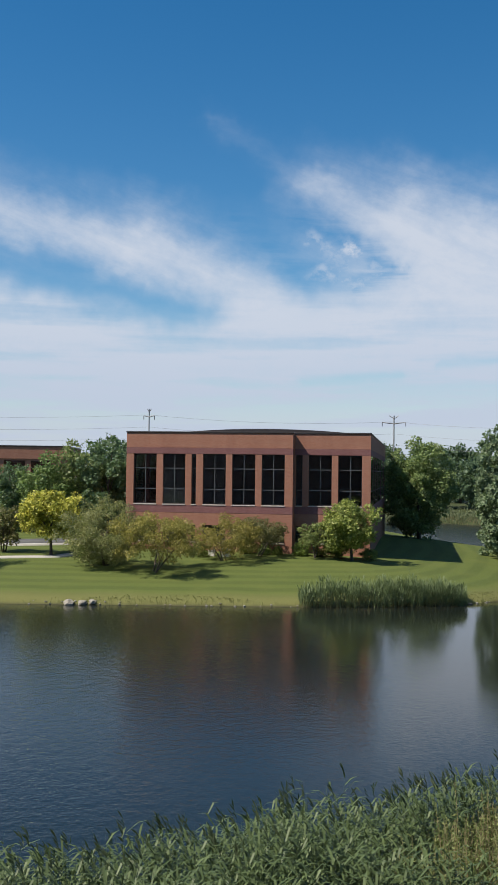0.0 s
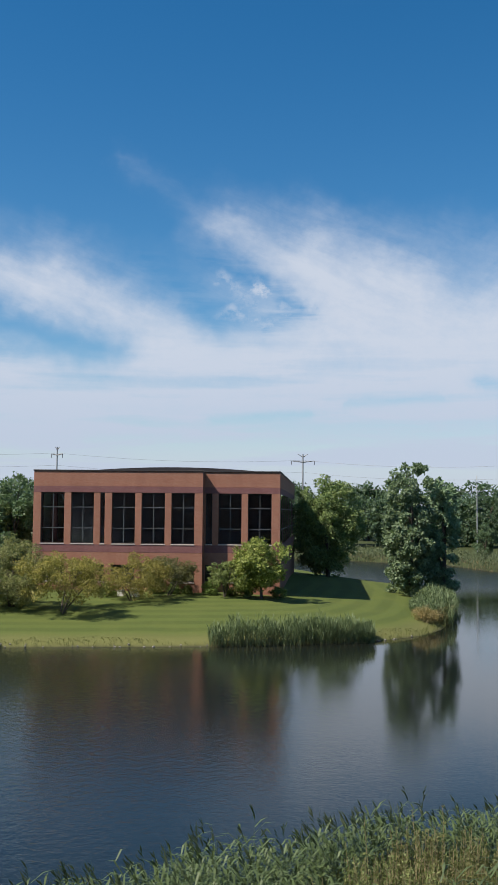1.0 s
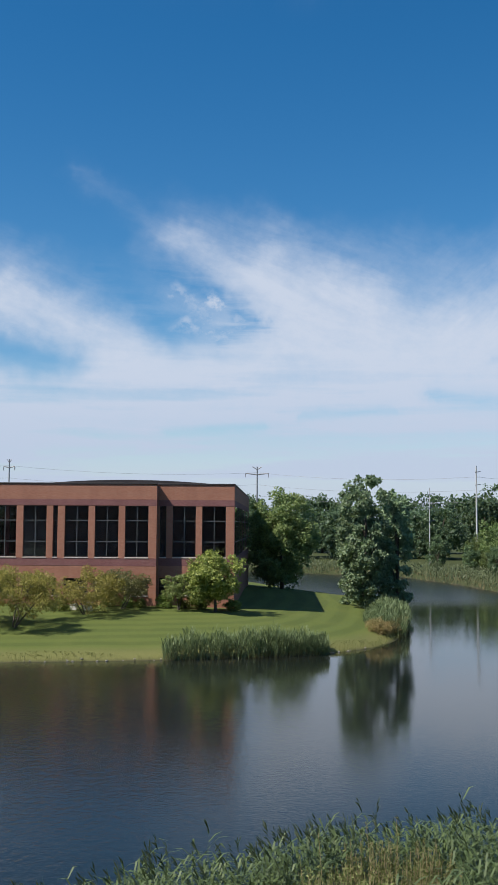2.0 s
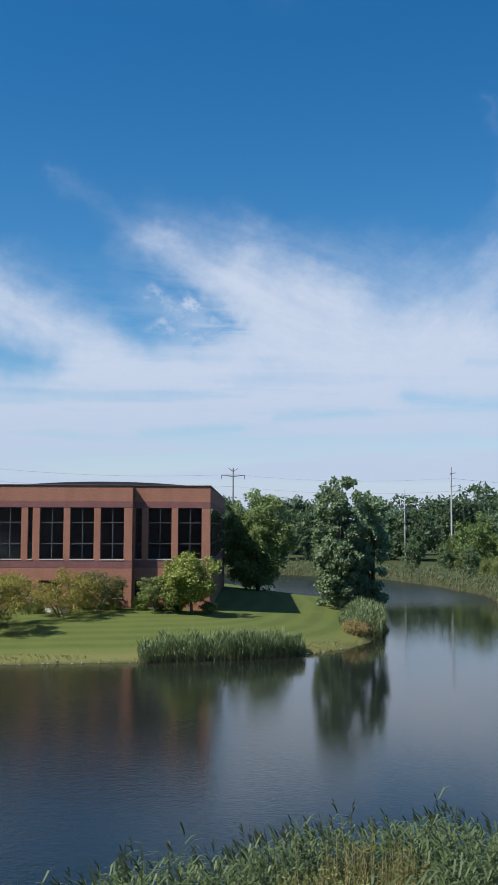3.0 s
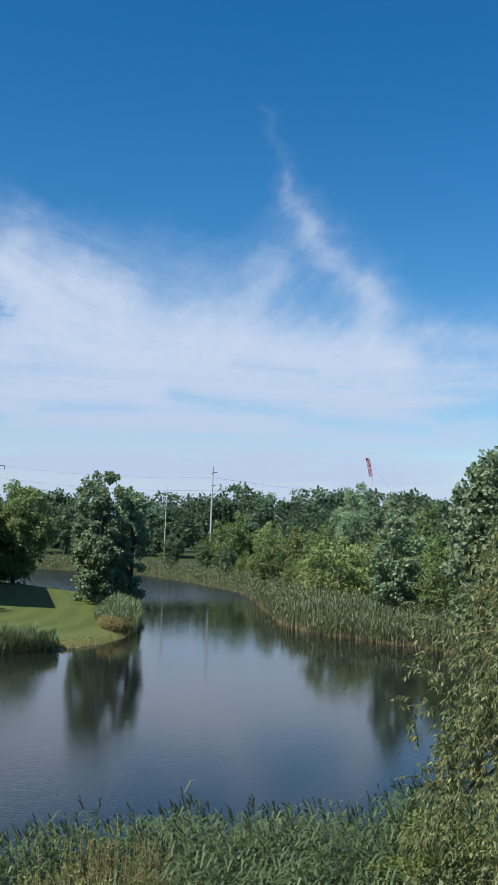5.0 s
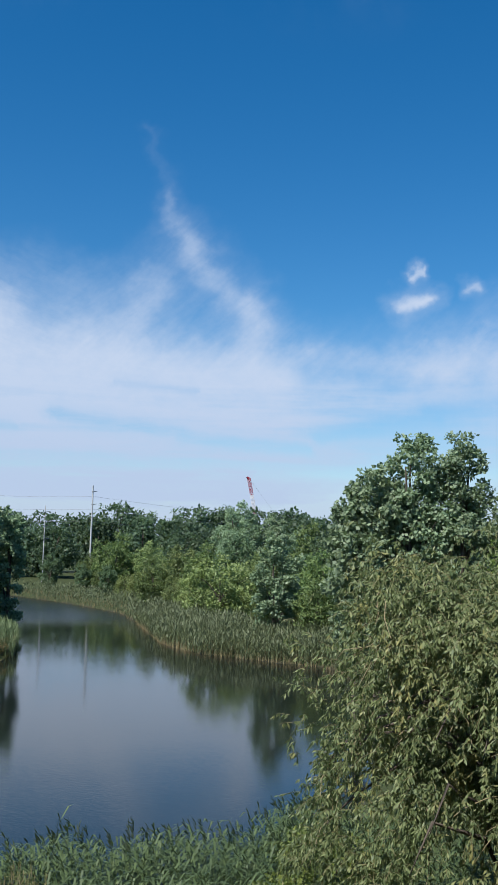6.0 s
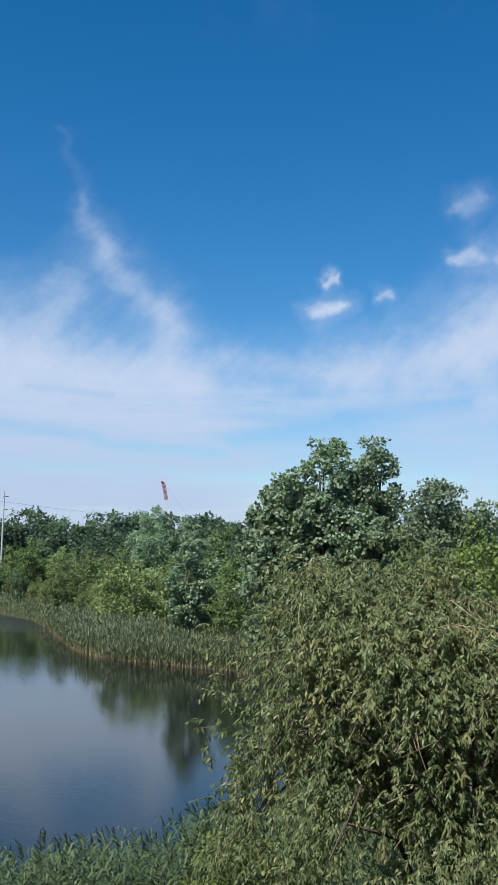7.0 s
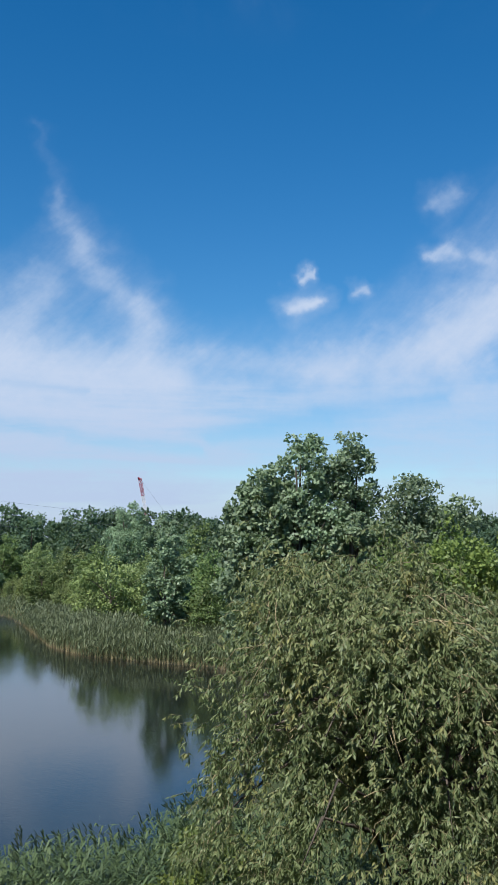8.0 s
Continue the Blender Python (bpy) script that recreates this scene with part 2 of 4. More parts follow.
def reed_material(name, root, low, high, tip):
    """Reed: tan at the foot, green above, greyer at the top, by the height along the plant."""
    mat, n, out = material(name)
    up = n.add("ShaderNodeAttribute", attribute_name="along").outputs["Fac"]
    blade = n.add("ShaderNodeNewGeometry").outputs["Random Per Island"]
    at = n.add("ShaderNodeTexCoord").outputs["Object"]
    patch = n.noise(at, 0.6, 3.0)
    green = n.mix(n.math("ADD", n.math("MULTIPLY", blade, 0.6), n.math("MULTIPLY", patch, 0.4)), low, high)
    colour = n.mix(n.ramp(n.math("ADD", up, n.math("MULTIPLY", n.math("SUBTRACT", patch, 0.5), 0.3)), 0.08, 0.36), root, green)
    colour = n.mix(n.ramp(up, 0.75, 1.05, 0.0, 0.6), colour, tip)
    b = n.add("ShaderNodeBsdfPrincipled")
    n.put(b.inputs["Base Color"], colour)
    b.inputs["Roughness"].default_value = 0.5
    b.inputs["Specular IOR Level"].default_value = 0.3
    t = n.add("ShaderNodeBsdfTranslucent")
    n.put(t.inputs[0], colour)
    mixed = n.add("ShaderNodeMixShader")
    mixed.inputs[0].default_value = 0.25
    n.put(mixed.inputs[1], b.outputs[0])
    n.put(mixed.inputs[2], t.outputs[0])
    n.put(out.inputs[0], mixed.outputs[0])
    return mat


def lawn_material():
    mat, n, out = material("mown_lawn")
    shore = n.add("ShaderNodeAttribute", attribute_name="shore").outputs["Fac"]
    at = n.add("ShaderNodeTexCoord").outputs["Object"]
    fine, patch = n.noise(at, 9.0, 5.0, 0.7), n.noise(at, 0.35, 4.0)
    bent = n.math("ADD", shore, n.math("MULTIPLY", patch, 0.6))
    stripe = n.math("SINE", n.math("MULTIPLY", bent, 3.0))
    green = n.mix(n.ramp(stripe, -0.5, 0.5), (0.075, 0.098, 0.026), (0.094, 0.119, 0.031))
    green = n.mix(n.ramp(patch, 0.45, 0.75, 0.0, 0.35), green, (0.130, 0.142, 0.038))
    green = n.mix(n.ramp(fine, 0.35, 0.75, 0.0, 0.45), green, (0.070, 0.094, 0.024))
    rough = n.mix(n.ramp(n.math("ADD", shore, n.math("MULTIPLY", fine, 1.2)), 1.2, 3.6), (0.135, 0.138, 0.048), green)
    wild = n.mix(n.ramp(fine, 0.3, 0.7), (0.030, 0.040, 0.016), (0.062, 0.075, 0.030))
    rough = n.mix(n.add("ShaderNodeAttribute", attribute_name="mown").outputs["Fac"], wild, rough)
    mud = n.mix(n.ramp(shore, -0.2, 0.35), (0.05, 0.045, 0.03), rough)
    principled(n, out, mud, 0.9, 0.0, fine, 0.05, 0.8, 0.15)
    return mat


def water_material():
    mat, n, out = material("pond_water")
    at = n.add("ShaderNodeTexCoord").outputs["Object"]
    split = n.add("ShaderNodeSeparateXYZ")
    n.put(split.inputs[0], at)
    ripple = n.noise(n.xyz(n.math("MULTIPLY", split.outputs[0], 0.6), split.outputs[1], 0.0), 8.0, 4.0, 0.62, 0.3)
    chop = n.noise(at, 9.0, 3.0, 0.6)
    swell = n.noise(n.xyz(n.math("MULTIPLY", split.outputs[0], 1.3), split.outputs[1], 4.0), 2.6, 3.0, 0.6, 0.4)
    calm = n.ramp(n.noise(n.xyz(n.math("MULTIPLY", split.outputs[0], 0.6), split.outputs[1], 9.0), 0.045, 3.0, 0.5), 0.40, 0.60, 0.6, 1.0)
    height = n.math("MULTIPLY", n.math("ADD", ripple, n.math("MULTIPLY", chop, 0.22)), calm)
    drift = n.noise(n.xyz(n.math("MULTIPLY", split.outputs[0], 0.5), split.outputs[1], 2.0), 0.05, 3.0, 0.5)
    open_water = n.math("MULTIPLY_ADD", drift, 14.0, split.outputs[0])
    breeze = n.ramp(open_water, 6.0, 17.0, 0.115, 0.012)
    # the far end of the pond is ruffled
    breeze = n.math("MAXIMUM", breeze, n.ramp(split.outputs[1], 92.0, 118.0, 0.0, 0.22))
    height = n.math("MULTIPLY", height, n.ramp(open_water, 9.0, 22.0, 1.1, 0.5))
    height = n.math("ADD", height, n.math("MULTIPLY", swell, n.ramp(open_water, 4.0, 17.0, 4.2, 0.25)))
    principled(n, out, (0.010, 0.013, 0.011), breeze, 0.0, height, 0.012, 0.40, 0.5).inputs["IOR"].default_value = 1.36
    return mat


def glass_material():
    mat, n, out = material("tinted_glass")
    b = principled(n, out, (0.42, 0.46, 0.50), 0.0)
    b.inputs["Transmission Weight"].default_value = 1.0
    b.inputs["IOR"].default_value = 1.5
    return mat


BRICK = brick_material("red_brick", (0.312, 0.134, 0.090), (0.362, 0.166, 0.114), (0.325, 0.188, 0.140))
BAND = brick_material("plum_brick", (0.195, 0.082, 0.082), (0.23, 0.100, 0.098), (0.225, 0.130, 0.12))
GLASS = glass_material()
MULLION = surface("grey_mullion", (0.10, 0.105, 0.11), (0.16, 0.17, 0.175), 0.45, 4.0, 0.6)
COPING = surface("dark_coping", (0.035, 0.03, 0.03), (0.06, 0.05, 0.05), 0.5, 3.0, 0.4)
SILL = surface("pale_sill", (0.38, 0.33, 0.30), (0.48, 0.42, 0.38), 0.7, 5.0)
PLASTER = surface("dim_plaster", (0.24, 0.25, 0.27), (0.30, 0.31, 0.33), 0.9, 2.0)
ROOFING = surface("roof_gravel", (0.10, 0.10, 0.10), (0.16, 0.15, 0.14), 0.95, 6.0)
LAWN, WATER = lawn_material(), water_material()
BARK = surface("bark", (0.055, 0.042, 0.032), (0.12, 0.095, 0.075), 0.9, 5.0, 0.0, 0.04)
STEEL = surface("weathered_steel", (0.20, 0.20, 0.21), (0.32, 0.32, 0.33), 0.6, 2.0, 0.5)
POLE = surface("pale_pole", (0.42, 0.42, 0.42), (0.55, 0.55, 0.54), 0.6, 1.0, 0.3)
WIRE = surface("wire", (0.16, 0.16, 0.18), (0.24, 0.24, 0.26), 0.5, 1.0, 0.6)
CRANE_RED = surface("crane_red", (0.26, 0.03, 0.05), (0.36, 0.05, 0.07), 0.5, 1.0)
CRANE_WHITE = surface("crane_white", (0.60, 0.58, 0.60), (0.75, 0.73, 0.75), 0.5, 1.0)
STONE = surface("pale_stone", (0.20, 0.185, 0.155), (0.35, 0.32, 0.275), 0.85, 3.0, 0.0, 0.05)
CONCRETE = surface("concrete", (0.36, 0.34, 0.31), (0.48, 0.46, 0.42), 0.9, 2.0)
ASPHALT = surface("asphalt", (0.06, 0.06, 0.06), (0.10, 0.10, 0.10), 0.9, 4.0)
LEAF_MAPLE = foliage("maple_leaves", (0.100, 0.146, 0.056), (0.250, 0.295, 0.110))
LEAF_COTTON = foliage("cottonwood_leaves", (0.135, 0.195, 0.115), (0.285, 0.360, 0.215))
LEAF_POPLAR = foliage("poplar_leaves", (0.120, 0.195, 0.115), (0.310, 0.410, 0.235))
LEAF_LIME = foliage("lime_leaves", (0.150, 0.205, 0.045), (0.440, 0.490, 0.140), 0.6)
LEAF_GOLD = foliage("gold_leaves", (0.300, 0.320, 0.045), (0.780, 0.740, 0.150), 0.6)
LEAF_OLIVE = foliage("olive_leaves", (0.115, 0.122, 0.052), (0.265, 0.245, 0.104))
LEAF_AMBER = foliage("amber_leaves", (0.165, 0.142, 0.036), (0.360, 0.295, 0.078), 0.6)
LEAF_DARK = foliage("dark_leaves", (0.056, 0.092, 0.050), (0.124, 0.170, 0.086))
LEAF_WOOD = foliage("wood_leaves", (0.086, 0.132, 0.048), (0.192, 0.246, 0.084))
LEAF_PALE = foliage("pale_leaves", (0.140, 0.172, 0.060), (0.260, 0.298, 0.106))
LEAF_WILLOW = foliage("willow_leaves", (0.090, 0.124, 0.050), (0.244, 0.278, 0.126), 0.5, 0.36, 0.5, (0.285, 0.255, 0.092))
LEAF_FAR = foliage("distant_leaves", (0.048, 0.082, 0.052), (0.108, 0.158, 0.088))
LEAF_SHRUB = foliage("shrub_leaves", (0.095, 0.135, 0.034), (0.195, 0.235, 0.056))
LEAF_WEED = foliage("weed_leaves", (0.122, 0.145, 0.050), (0.262, 0.278, 0.112), 0.6)
LEAF_RUST = foliage("rust_leaves", (0.210, 0.170, 0.070), (0.400, 0.275, 0.130), 0.6)
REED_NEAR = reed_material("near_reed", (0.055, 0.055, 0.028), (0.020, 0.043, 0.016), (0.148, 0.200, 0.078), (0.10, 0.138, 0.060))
REED_FAR = reed_material("far_reed", (0.34, 0.27, 0.15), (0.095, 0.126, 0.062), (0.180, 0.210, 0.102), (0.170, 0.185, 0.110))
PLUME = foliage("reed_tips", (0.035, 0.055, 0.030), (0.085, 0.105, 0.060))
CATTAIL = reed_material("cattail", (0.27, 0.23, 0.12), (0.085, 0.128, 0.056), (0.190, 0.250, 0.108), (0.180, 0.222, 0.112))
FRINGE = reed_material("shore_grass", (0.17, 0.165, 0.060), (0.120, 0.148, 0.038), (0.200, 0.210, 0.065), (0.20, 0.20, 0.075))


# ---------------------------------------------------------------- mesh helpers
def link(name, mesh, mat, parent=None, label=""):
    ob = new(name, mesh)
    if mat is not None:
        mesh.materials.append(mat)
    ob.parent = parent
    return tagged(ob, label)


def mesh_of(name, verts, faces, smooth=False):
    """A mesh from an array of places and an array of faces with one number of corners."""
    verts, faces = np.asarray(verts, dtype=np.float32), np.asarray(faces, dtype=np.int32)
    mesh = bpy.data.meshes.new(name)
    mesh.vertices.add(len(verts))
    mesh.vertices.foreach_set("co", verts.ravel())
    k = faces.shape[1]
    mesh.loops.add(faces.size)
    mesh.loops.foreach_set("vertex_index", faces.ravel())
    mesh.polygons.add(len(faces))
    mesh.polygons.foreach_set("loop_start", np.arange(0, faces.size, k, dtype=np.int32))
    mesh.polygons.foreach_set("loop_total", np.full(len(faces), k, dtype=np.int32))
    mesh.update(calc_edges=True)
    if smooth:
        mesh.polygons.foreach_set("use_smooth", np.ones(len(faces), dtype=bool))
    mesh.validate()
    return mesh


def part(name, bm, mat, parent, label=""):
    mesh = bpy.data.meshes.new(name)
    bm.to_mesh(mesh)
    bm.free()
    return link(name, mesh, mat, parent, label)


def box(x0, x1, y0, y1, z0, z1, bevel=0.0, bm=None):
    bm = bm or bmesh.new()
    made = bmesh.ops.create_cube(bm, size=1.0)["verts"]
    for v in made:
        v.co = Vector(((x0 + x1) / 2 + v.co.x * (x1 - x0), (y0 + y1) / 2 + v.co.y * (y1 - y0), (z0 + z1) / 2 + v.co.z * (z1 - z0)))
    if bevel:
        edges = list({e for v in made for e in v.link_edges})
        bmesh.ops.bevel(bm, geom=edges, offset=bevel, segments=1, affect="EDGES")
    return bm


def tube(points, radii, sides=7):
    """Verts and quads of a tapered tube along points."""
    points = [Vector(p) for p in points]
    verts, faces = [], []
    for i, p in enumerate(points):
        ahead = (points[min(i + 1, len(points) - 1)] - points[max(i - 1, 0)]).normalized()
        side = ahead.orthogonal().normalized() if abs(ahead.z) < 0.9 else Vector((1, 0, 0)).cross(ahead).normalized()
        up = ahead.cross(side)
        for k in range(sides):
            a = 2 * math.pi * k / sides
            verts.append(p + (side * math.cos(a) + up * math.sin(a)) * radii[i])
    for i in range(len(points) - 1):
        for k in range(sides):
            j = (k + 1) % sides
            faces.append((i * sides + k, i * sides + j, (i + 1) * sides + j, (i + 1) * sides + k))
    return np.array([tuple(v) for v in verts]), np.array(faces)


def joined(pieces):
    verts, faces, base = [], [], 0
    for v, f in pieces:
        verts.append(v)
        faces.append(f + base)
        base += len(v)
    return np.concatenate(verts), np.concatenate(faces)


def unit(v):
    return v / np.maximum(np.linalg.norm(v, axis=1, keepdims=True), 1e-9)


def leaves(places, along, facing, length, width):
    """Kite-shaped leaves, lightly folded, one at each place."""
    side = unit(np.cross(along, facing))
    face = np.cross(side, along)
    L, W = length[:, None], width[:, None]
    mid = places + along * L * 0.45
    quad = np.stack([places, mid + side * W - face * W * 0.25, places + along * L, mid - side * W - face * W * 0.25], axis=1)
    count = len(places)
    return quad.reshape(-1, 3), np.arange(count * 4).reshape(count, 4)


# ---------------------------------------------------------------- ground and water
POND = [
    (-260, 15), (-60, 15.5), (-7, 16.6), (-2.5, 17.6), (0.2, 19.6), (3, 20.6), (8, 21.6), (11, 20.6), (15, 22), (22, 30), (32, 42), (40, 53),
    (43, 63.5), (41.2, 67), (38.0, 75), (38.6, 83), (45, 103), (50.3, 122), (50.6, 143), (48.6, 164), (40, 172), (32, 181), (14, 184),
    (19.5, 152), (24.5, 128), (30.0, 111), (28.2, 96), (24.4, 82.0), (22.0, 75.4), (18.9, 70.4), (14.3, 66.9), (8, 65.6), (3.4, 65.0), (-6.8, 64.8),
    (-15.5, 64.8), (-60, 66), (-260, 70),
]


def shore_distance(x, y):
    """Metres from the waterline, positive on land."""
    x, y = np.asarray(x, dtype=float), np.asarray(y, dtype=float)
    best, inside = np.full(x.shape, 1e9), np.zeros(x.shape, dtype=bool)
    for (x0, y0), (x1, y1) in zip(POND, POND[1:] + POND[:1]):
        dx, dy = x1 - x0, y1 - y0
        s = np.clip(((x - x0) * dx + (y - y0) * dy) / (dx * dx + dy * dy), 0, 1)
        best = np.minimum(best, np.hypot(x - x0 - s * dx, y - y0 - s * dy))
        if dy:
            inside ^= ((y0 > y) != (y1 > y)) & (x < x0 + (y - y0) * dx / dy)
    return np.where(inside, -best, best)


def ground_z(x, y):
    d = shore_distance(x, y) + 0.25 * np.sin(np.asarray(x) * 0.9) * np.cos(np.asarray(y) * 0.7)
    land = 0.45 * (1 - np.exp(-np.maximum(d, 0) / 0.8)) + 1.85 * (1 - np.exp(-(np.maximum(d, 0) / 14) ** 1.3))
    return np.where(d > 0, land, np.maximum(-1.6, 0.45 * d))


def stretch(fine0, fine1, step, far):
    """Even steps between two ends, then ever longer ones out to far."""
    mid = np.arange(fine0, fine1 + step / 2, step)
    out, s = [], step
    while sum(out) < far:
        s *= 1.25
        out.append(s)
    tail = np.cumsum(out)
    return np.concatenate([fine0 - tail[::-1], mid, fine1 + tail])


def build_ground():
    xs, ys = stretch(-40, 62, 0.9, 2500), stretch(6, 180, 0.9, 2500)
    gx, gy = np.meshgrid(xs, ys)
    gz = ground_z(gx, gy)
    verts = np.stack([gx, gy, gz], axis=-1).reshape(-1, 3)
    w, h = len(xs), len(ys)
    i = (np.arange(h - 1)[:, None] * w + np.arange(w - 1)[None, :]).ravel()
    mesh = mesh_of("ground", verts, np.stack([i, i + 1, i + w + 1, i + w], axis=1), True)
    mesh.attributes.new("shore", "FLOAT", "POINT").data.foreach_set("value", shore_distance(gx, gy).ravel().astype(np.float32))
    mown = np.clip((36 - gx) / 3, 0, 1) * np.clip((gy - 58) / 3, 0, 1) * np.clip((150 - gy) / 8, 0, 1)
    mesh.attributes.new("mown", "FLOAT", "POINT").data.foreach_set("value", mown.ravel().astype(np.float32))
    tagged(link("ground", mesh, LAWN), "mown striped lawn sloping gently down to the pond", "lawn", kind="structure")
    bm = bmesh.new()
    bmesh.ops.create_grid(bm, x_segments=1, y_segments=1, size=1.0)
    for v in bm.verts:
        v.co = Vector((-100 + v.co.x * 170, 96 + v.co.y * 90, 0.0))
    tagged(part("water", bm, WATER, None), "dark calm pond water mirroring sky and trees", "pond", kind="structure")


build_ground()


# ---------------------------------------------------------------- the brick office building
WALL_YAW = -9.5
TOP, FOOT = 11.95, 1.9


def build_office():
    """Long axis of the front along local x, depth along local y, heights as in the world."""
    office = tagged(new("office_building"), "two-storey red brick office building with tall dark windows", "building")
    office.matrix_world = pose(3.71, 84.0, 0, 0, 0, WALL_YAW)
    DEPTH = 40.0
    wide = [(-13.78, -11.77), (-11.19, -9.24), (-8.69, -8.30), (-7.70, -5.72), (-5.17, -3.19), (-2.64, -0.69)]
    recess = [(0.12, 0.67), (1.20, 3.17), (3.71, 5.71)]
    THICK = 0.35

    def window(x0, x1, z0, z1, y, rows=(0.30, 0.71)):
        frame_bm = bmesh.new()
        for a, b, c, d in ((x0, x0 + 0.05, z0, z1), (x1 - 0.05, x1, z0, z1), (x0 + 0.05, x1 - 0.05, z0, z0 + 0.06), (x0 + 0.05, x1 - 0.05, z1 - 0.06, z1)):
            box(a, b, y + 0.20, y + 0.28, c, d, 0.0, frame_bm)
        win = part("window", frame_bm, COPING, office)
        cols = [x0 + 0.05, x1 - 0.05] if x1 - x0 < 0.8 else [x0 + 0.05, (x0 + x1) / 2, x1 - 0.05]
        lines = [z0 + 0.06] + [z0 + (z1 - z0) * r for r in rows] + [z1 - 0.06]
        for xa, xb in zip(cols, cols[1:]):
            for za, zb in zip(lines, lines[1:]):
                part("pane", box(xa, xb, y + 0.235, y + 0.245, za, zb), GLASS, win)
        for za in lines[1:-1]:
            part("mullion", box(x0 + 0.05, x1 - 0.05, y + 0.19, y + 0.23, za - 0.035, za + 0.035), MULLION, win)
        for xa in cols[1:-1]:
            part("mullion", box(xa - 0.03, xa + 0.03, y + 0.185, y + 0.232, z0 + 0.06, z1 - 0.06), MULLION, win)
        part("sill", box(x0 - 0.03, x1 + 0.03, y - 0.05, y + 0.20, z0 - 0.09, z0 - 0.004, 0.01), SILL, win)

    def facade(x0, x1, bays, y):
        part("parapet", box(x0, x1, y, y + THICK, 10.68, TOP, 0.015), BRICK, office)
        part("coping", box(x0 - 0.04, x1 + 0.04, y - 0.06, y + THICK + 0.06, TOP, TOP + 0.12, 0.02), COPING, office)
        part("brick_band", box(x0, x1, y - 0.012, y + THICK, 10.16, 10.676, 0.01), BAND, office)
        part("brick_band", box(x0, x1, y - 0.012, y + THICK, 5.16, 5.79, 0.01), BAND, office)
        part("spandrel", box(x0, x1, y, y + THICK, 4.12, 5.156, 0.01), BRICK, office)
        part("plinth", box(x0, x1, y, y + THICK, FOOT - 0.6, 2.62, 0.01), BRICK, office)
        ends = [x0] + [v for bay in bays for v in bay] + [x1]
        for a, b in zip(ends[::2], ends[1::2]):
            part("pier", box(a, b, y, y + THICK, 5.794, 10.156, 0.012), BRICK, office)
            part("pier", box(a, b, y, y + THICK, 2.624, 4.116, 0.012), BRICK, office)
        for a, b in bays:
            window(a, b, 5.88, 10.156, y)
            window(a, b, 2.72, 4.116, y, (0.5,))

    facade(-14.44, 0.0, wide, 0.0)
    facade(0.004, 6.43, recess, 1.10)
    part("return_wall", box(-THICK, 0.0, THICK + 0.002, 1.45, FOOT - 0.6, TOP - 0.002), BRICK, office)
    # the shaded flank, with its own bays
    def flank(x0, x1, outward):
        outer = x1 - 0.03 if outward > 0 else x0 + 0.03
        part("flank_wall", box(x0, x1, 1.454, DEPTH, 10.68, TOP, 0.01), BRICK, office)
        part("brick_band", box(x0, x1, 1.454, DEPTH, 10.16, 10.676, 0.01), BAND, office)
        part("flank_wall", box(x0, x1, 1.454, DEPTH, FOOT - 1.2, 5.156, 0.01), BRICK, office)
        part("brick_band", box(x0, x1, 1.454, DEPTH, 5.16, 5.86, 0.01), BAND, office)
        y = 1.454
        # plum piers and coping-dark mullions put extra shade into the flank's colour
        for k in range(8):
            a = 1.9 + k * 4.7
            part("pier", box(x0, x1, y, a, 5.864, 10.156, 0.01), BAND, office)
            win = part("window", box(outer - 0.008, outer + 0.008, a, a + 4.35, 5.864, 10.156), GLASS, office)
            for za in (7.15, 8.9):
                part("mullion", box(outer - 0.02, outer + 0.02, a, a + 4.35, za - 0.035, za + 0.035), COPING, win)
            y = a + 4.35
        part("pier", box(x0, x1, y, DEPTH, 5.864, 10.156, 0.01), BRICK, office)
        part("coping", box(x0 - 0.05, x1 + 0.05, 1.52, DEPTH, TOP + 0.003, TOP + 0.12, 0.02), COPING, office)
    flank(6.08, 6.43, 1)
    flank(-14.44, -14.09, -1)
    part("back_wall", box(-14.08, 6.07, DEPTH - THICK, DEPTH, FOOT - 0.6, TOP, 0.01), BRICK, office)
    part("roof", box(-14.08, 6.07, 1.46, DEPTH - THICK - 0.01, 11.0, 11.3), ROOFING, office)
    part("floor_slab", box(-14.08, 6.07, 1.46, DEPTH - THICK - 0.01, 4.9, 5.15), PLASTER, office)
    part("floor_slab", box(-14.08, 6.07, 1.46, DEPTH - THICK - 0.01, 1.9, 2.2), PLASTER, office)
    part("inner_wall", box(5.70, 5.80, 1.62, 8.98, 2.21, 10.99), PLASTER, office)
    part("inner_wall", box(-14.08, 6.07, 9.0, 9.15, 2.21, 10.99), PLASTER, office)
    # low curved roof screen behind the parapet
    bm = bmesh.new()
    rows = []
    for k in range(25):
        s = k / 24
        x = -11.8 + s * 18.0
        z = 12.12 + 0.55 * (1 - (2 * s - 0.9) ** 2 / 1.21)
        rows.append([bm.verts.new((x, 8.0 + dy, zz)) for dy, zz in ((0, 11.31), (0, z), (0.4, z), (0.4, 11.31))])
    for r0, r1 in zip(rows, rows[1:]):
        for k in range(4):
            bm.faces.new((r0[k], r1[k], r1[(k + 1) % 4], r0[(k + 1) % 4]))
    bm.faces.new(rows[0][::-1])
    bm.faces.new(rows[-1])
    bmesh.ops.recalc_face_normals(bm, faces=bm.faces)
    part("roof_screen", bm, COPING, office, "dark curved roof screen")


build_office()


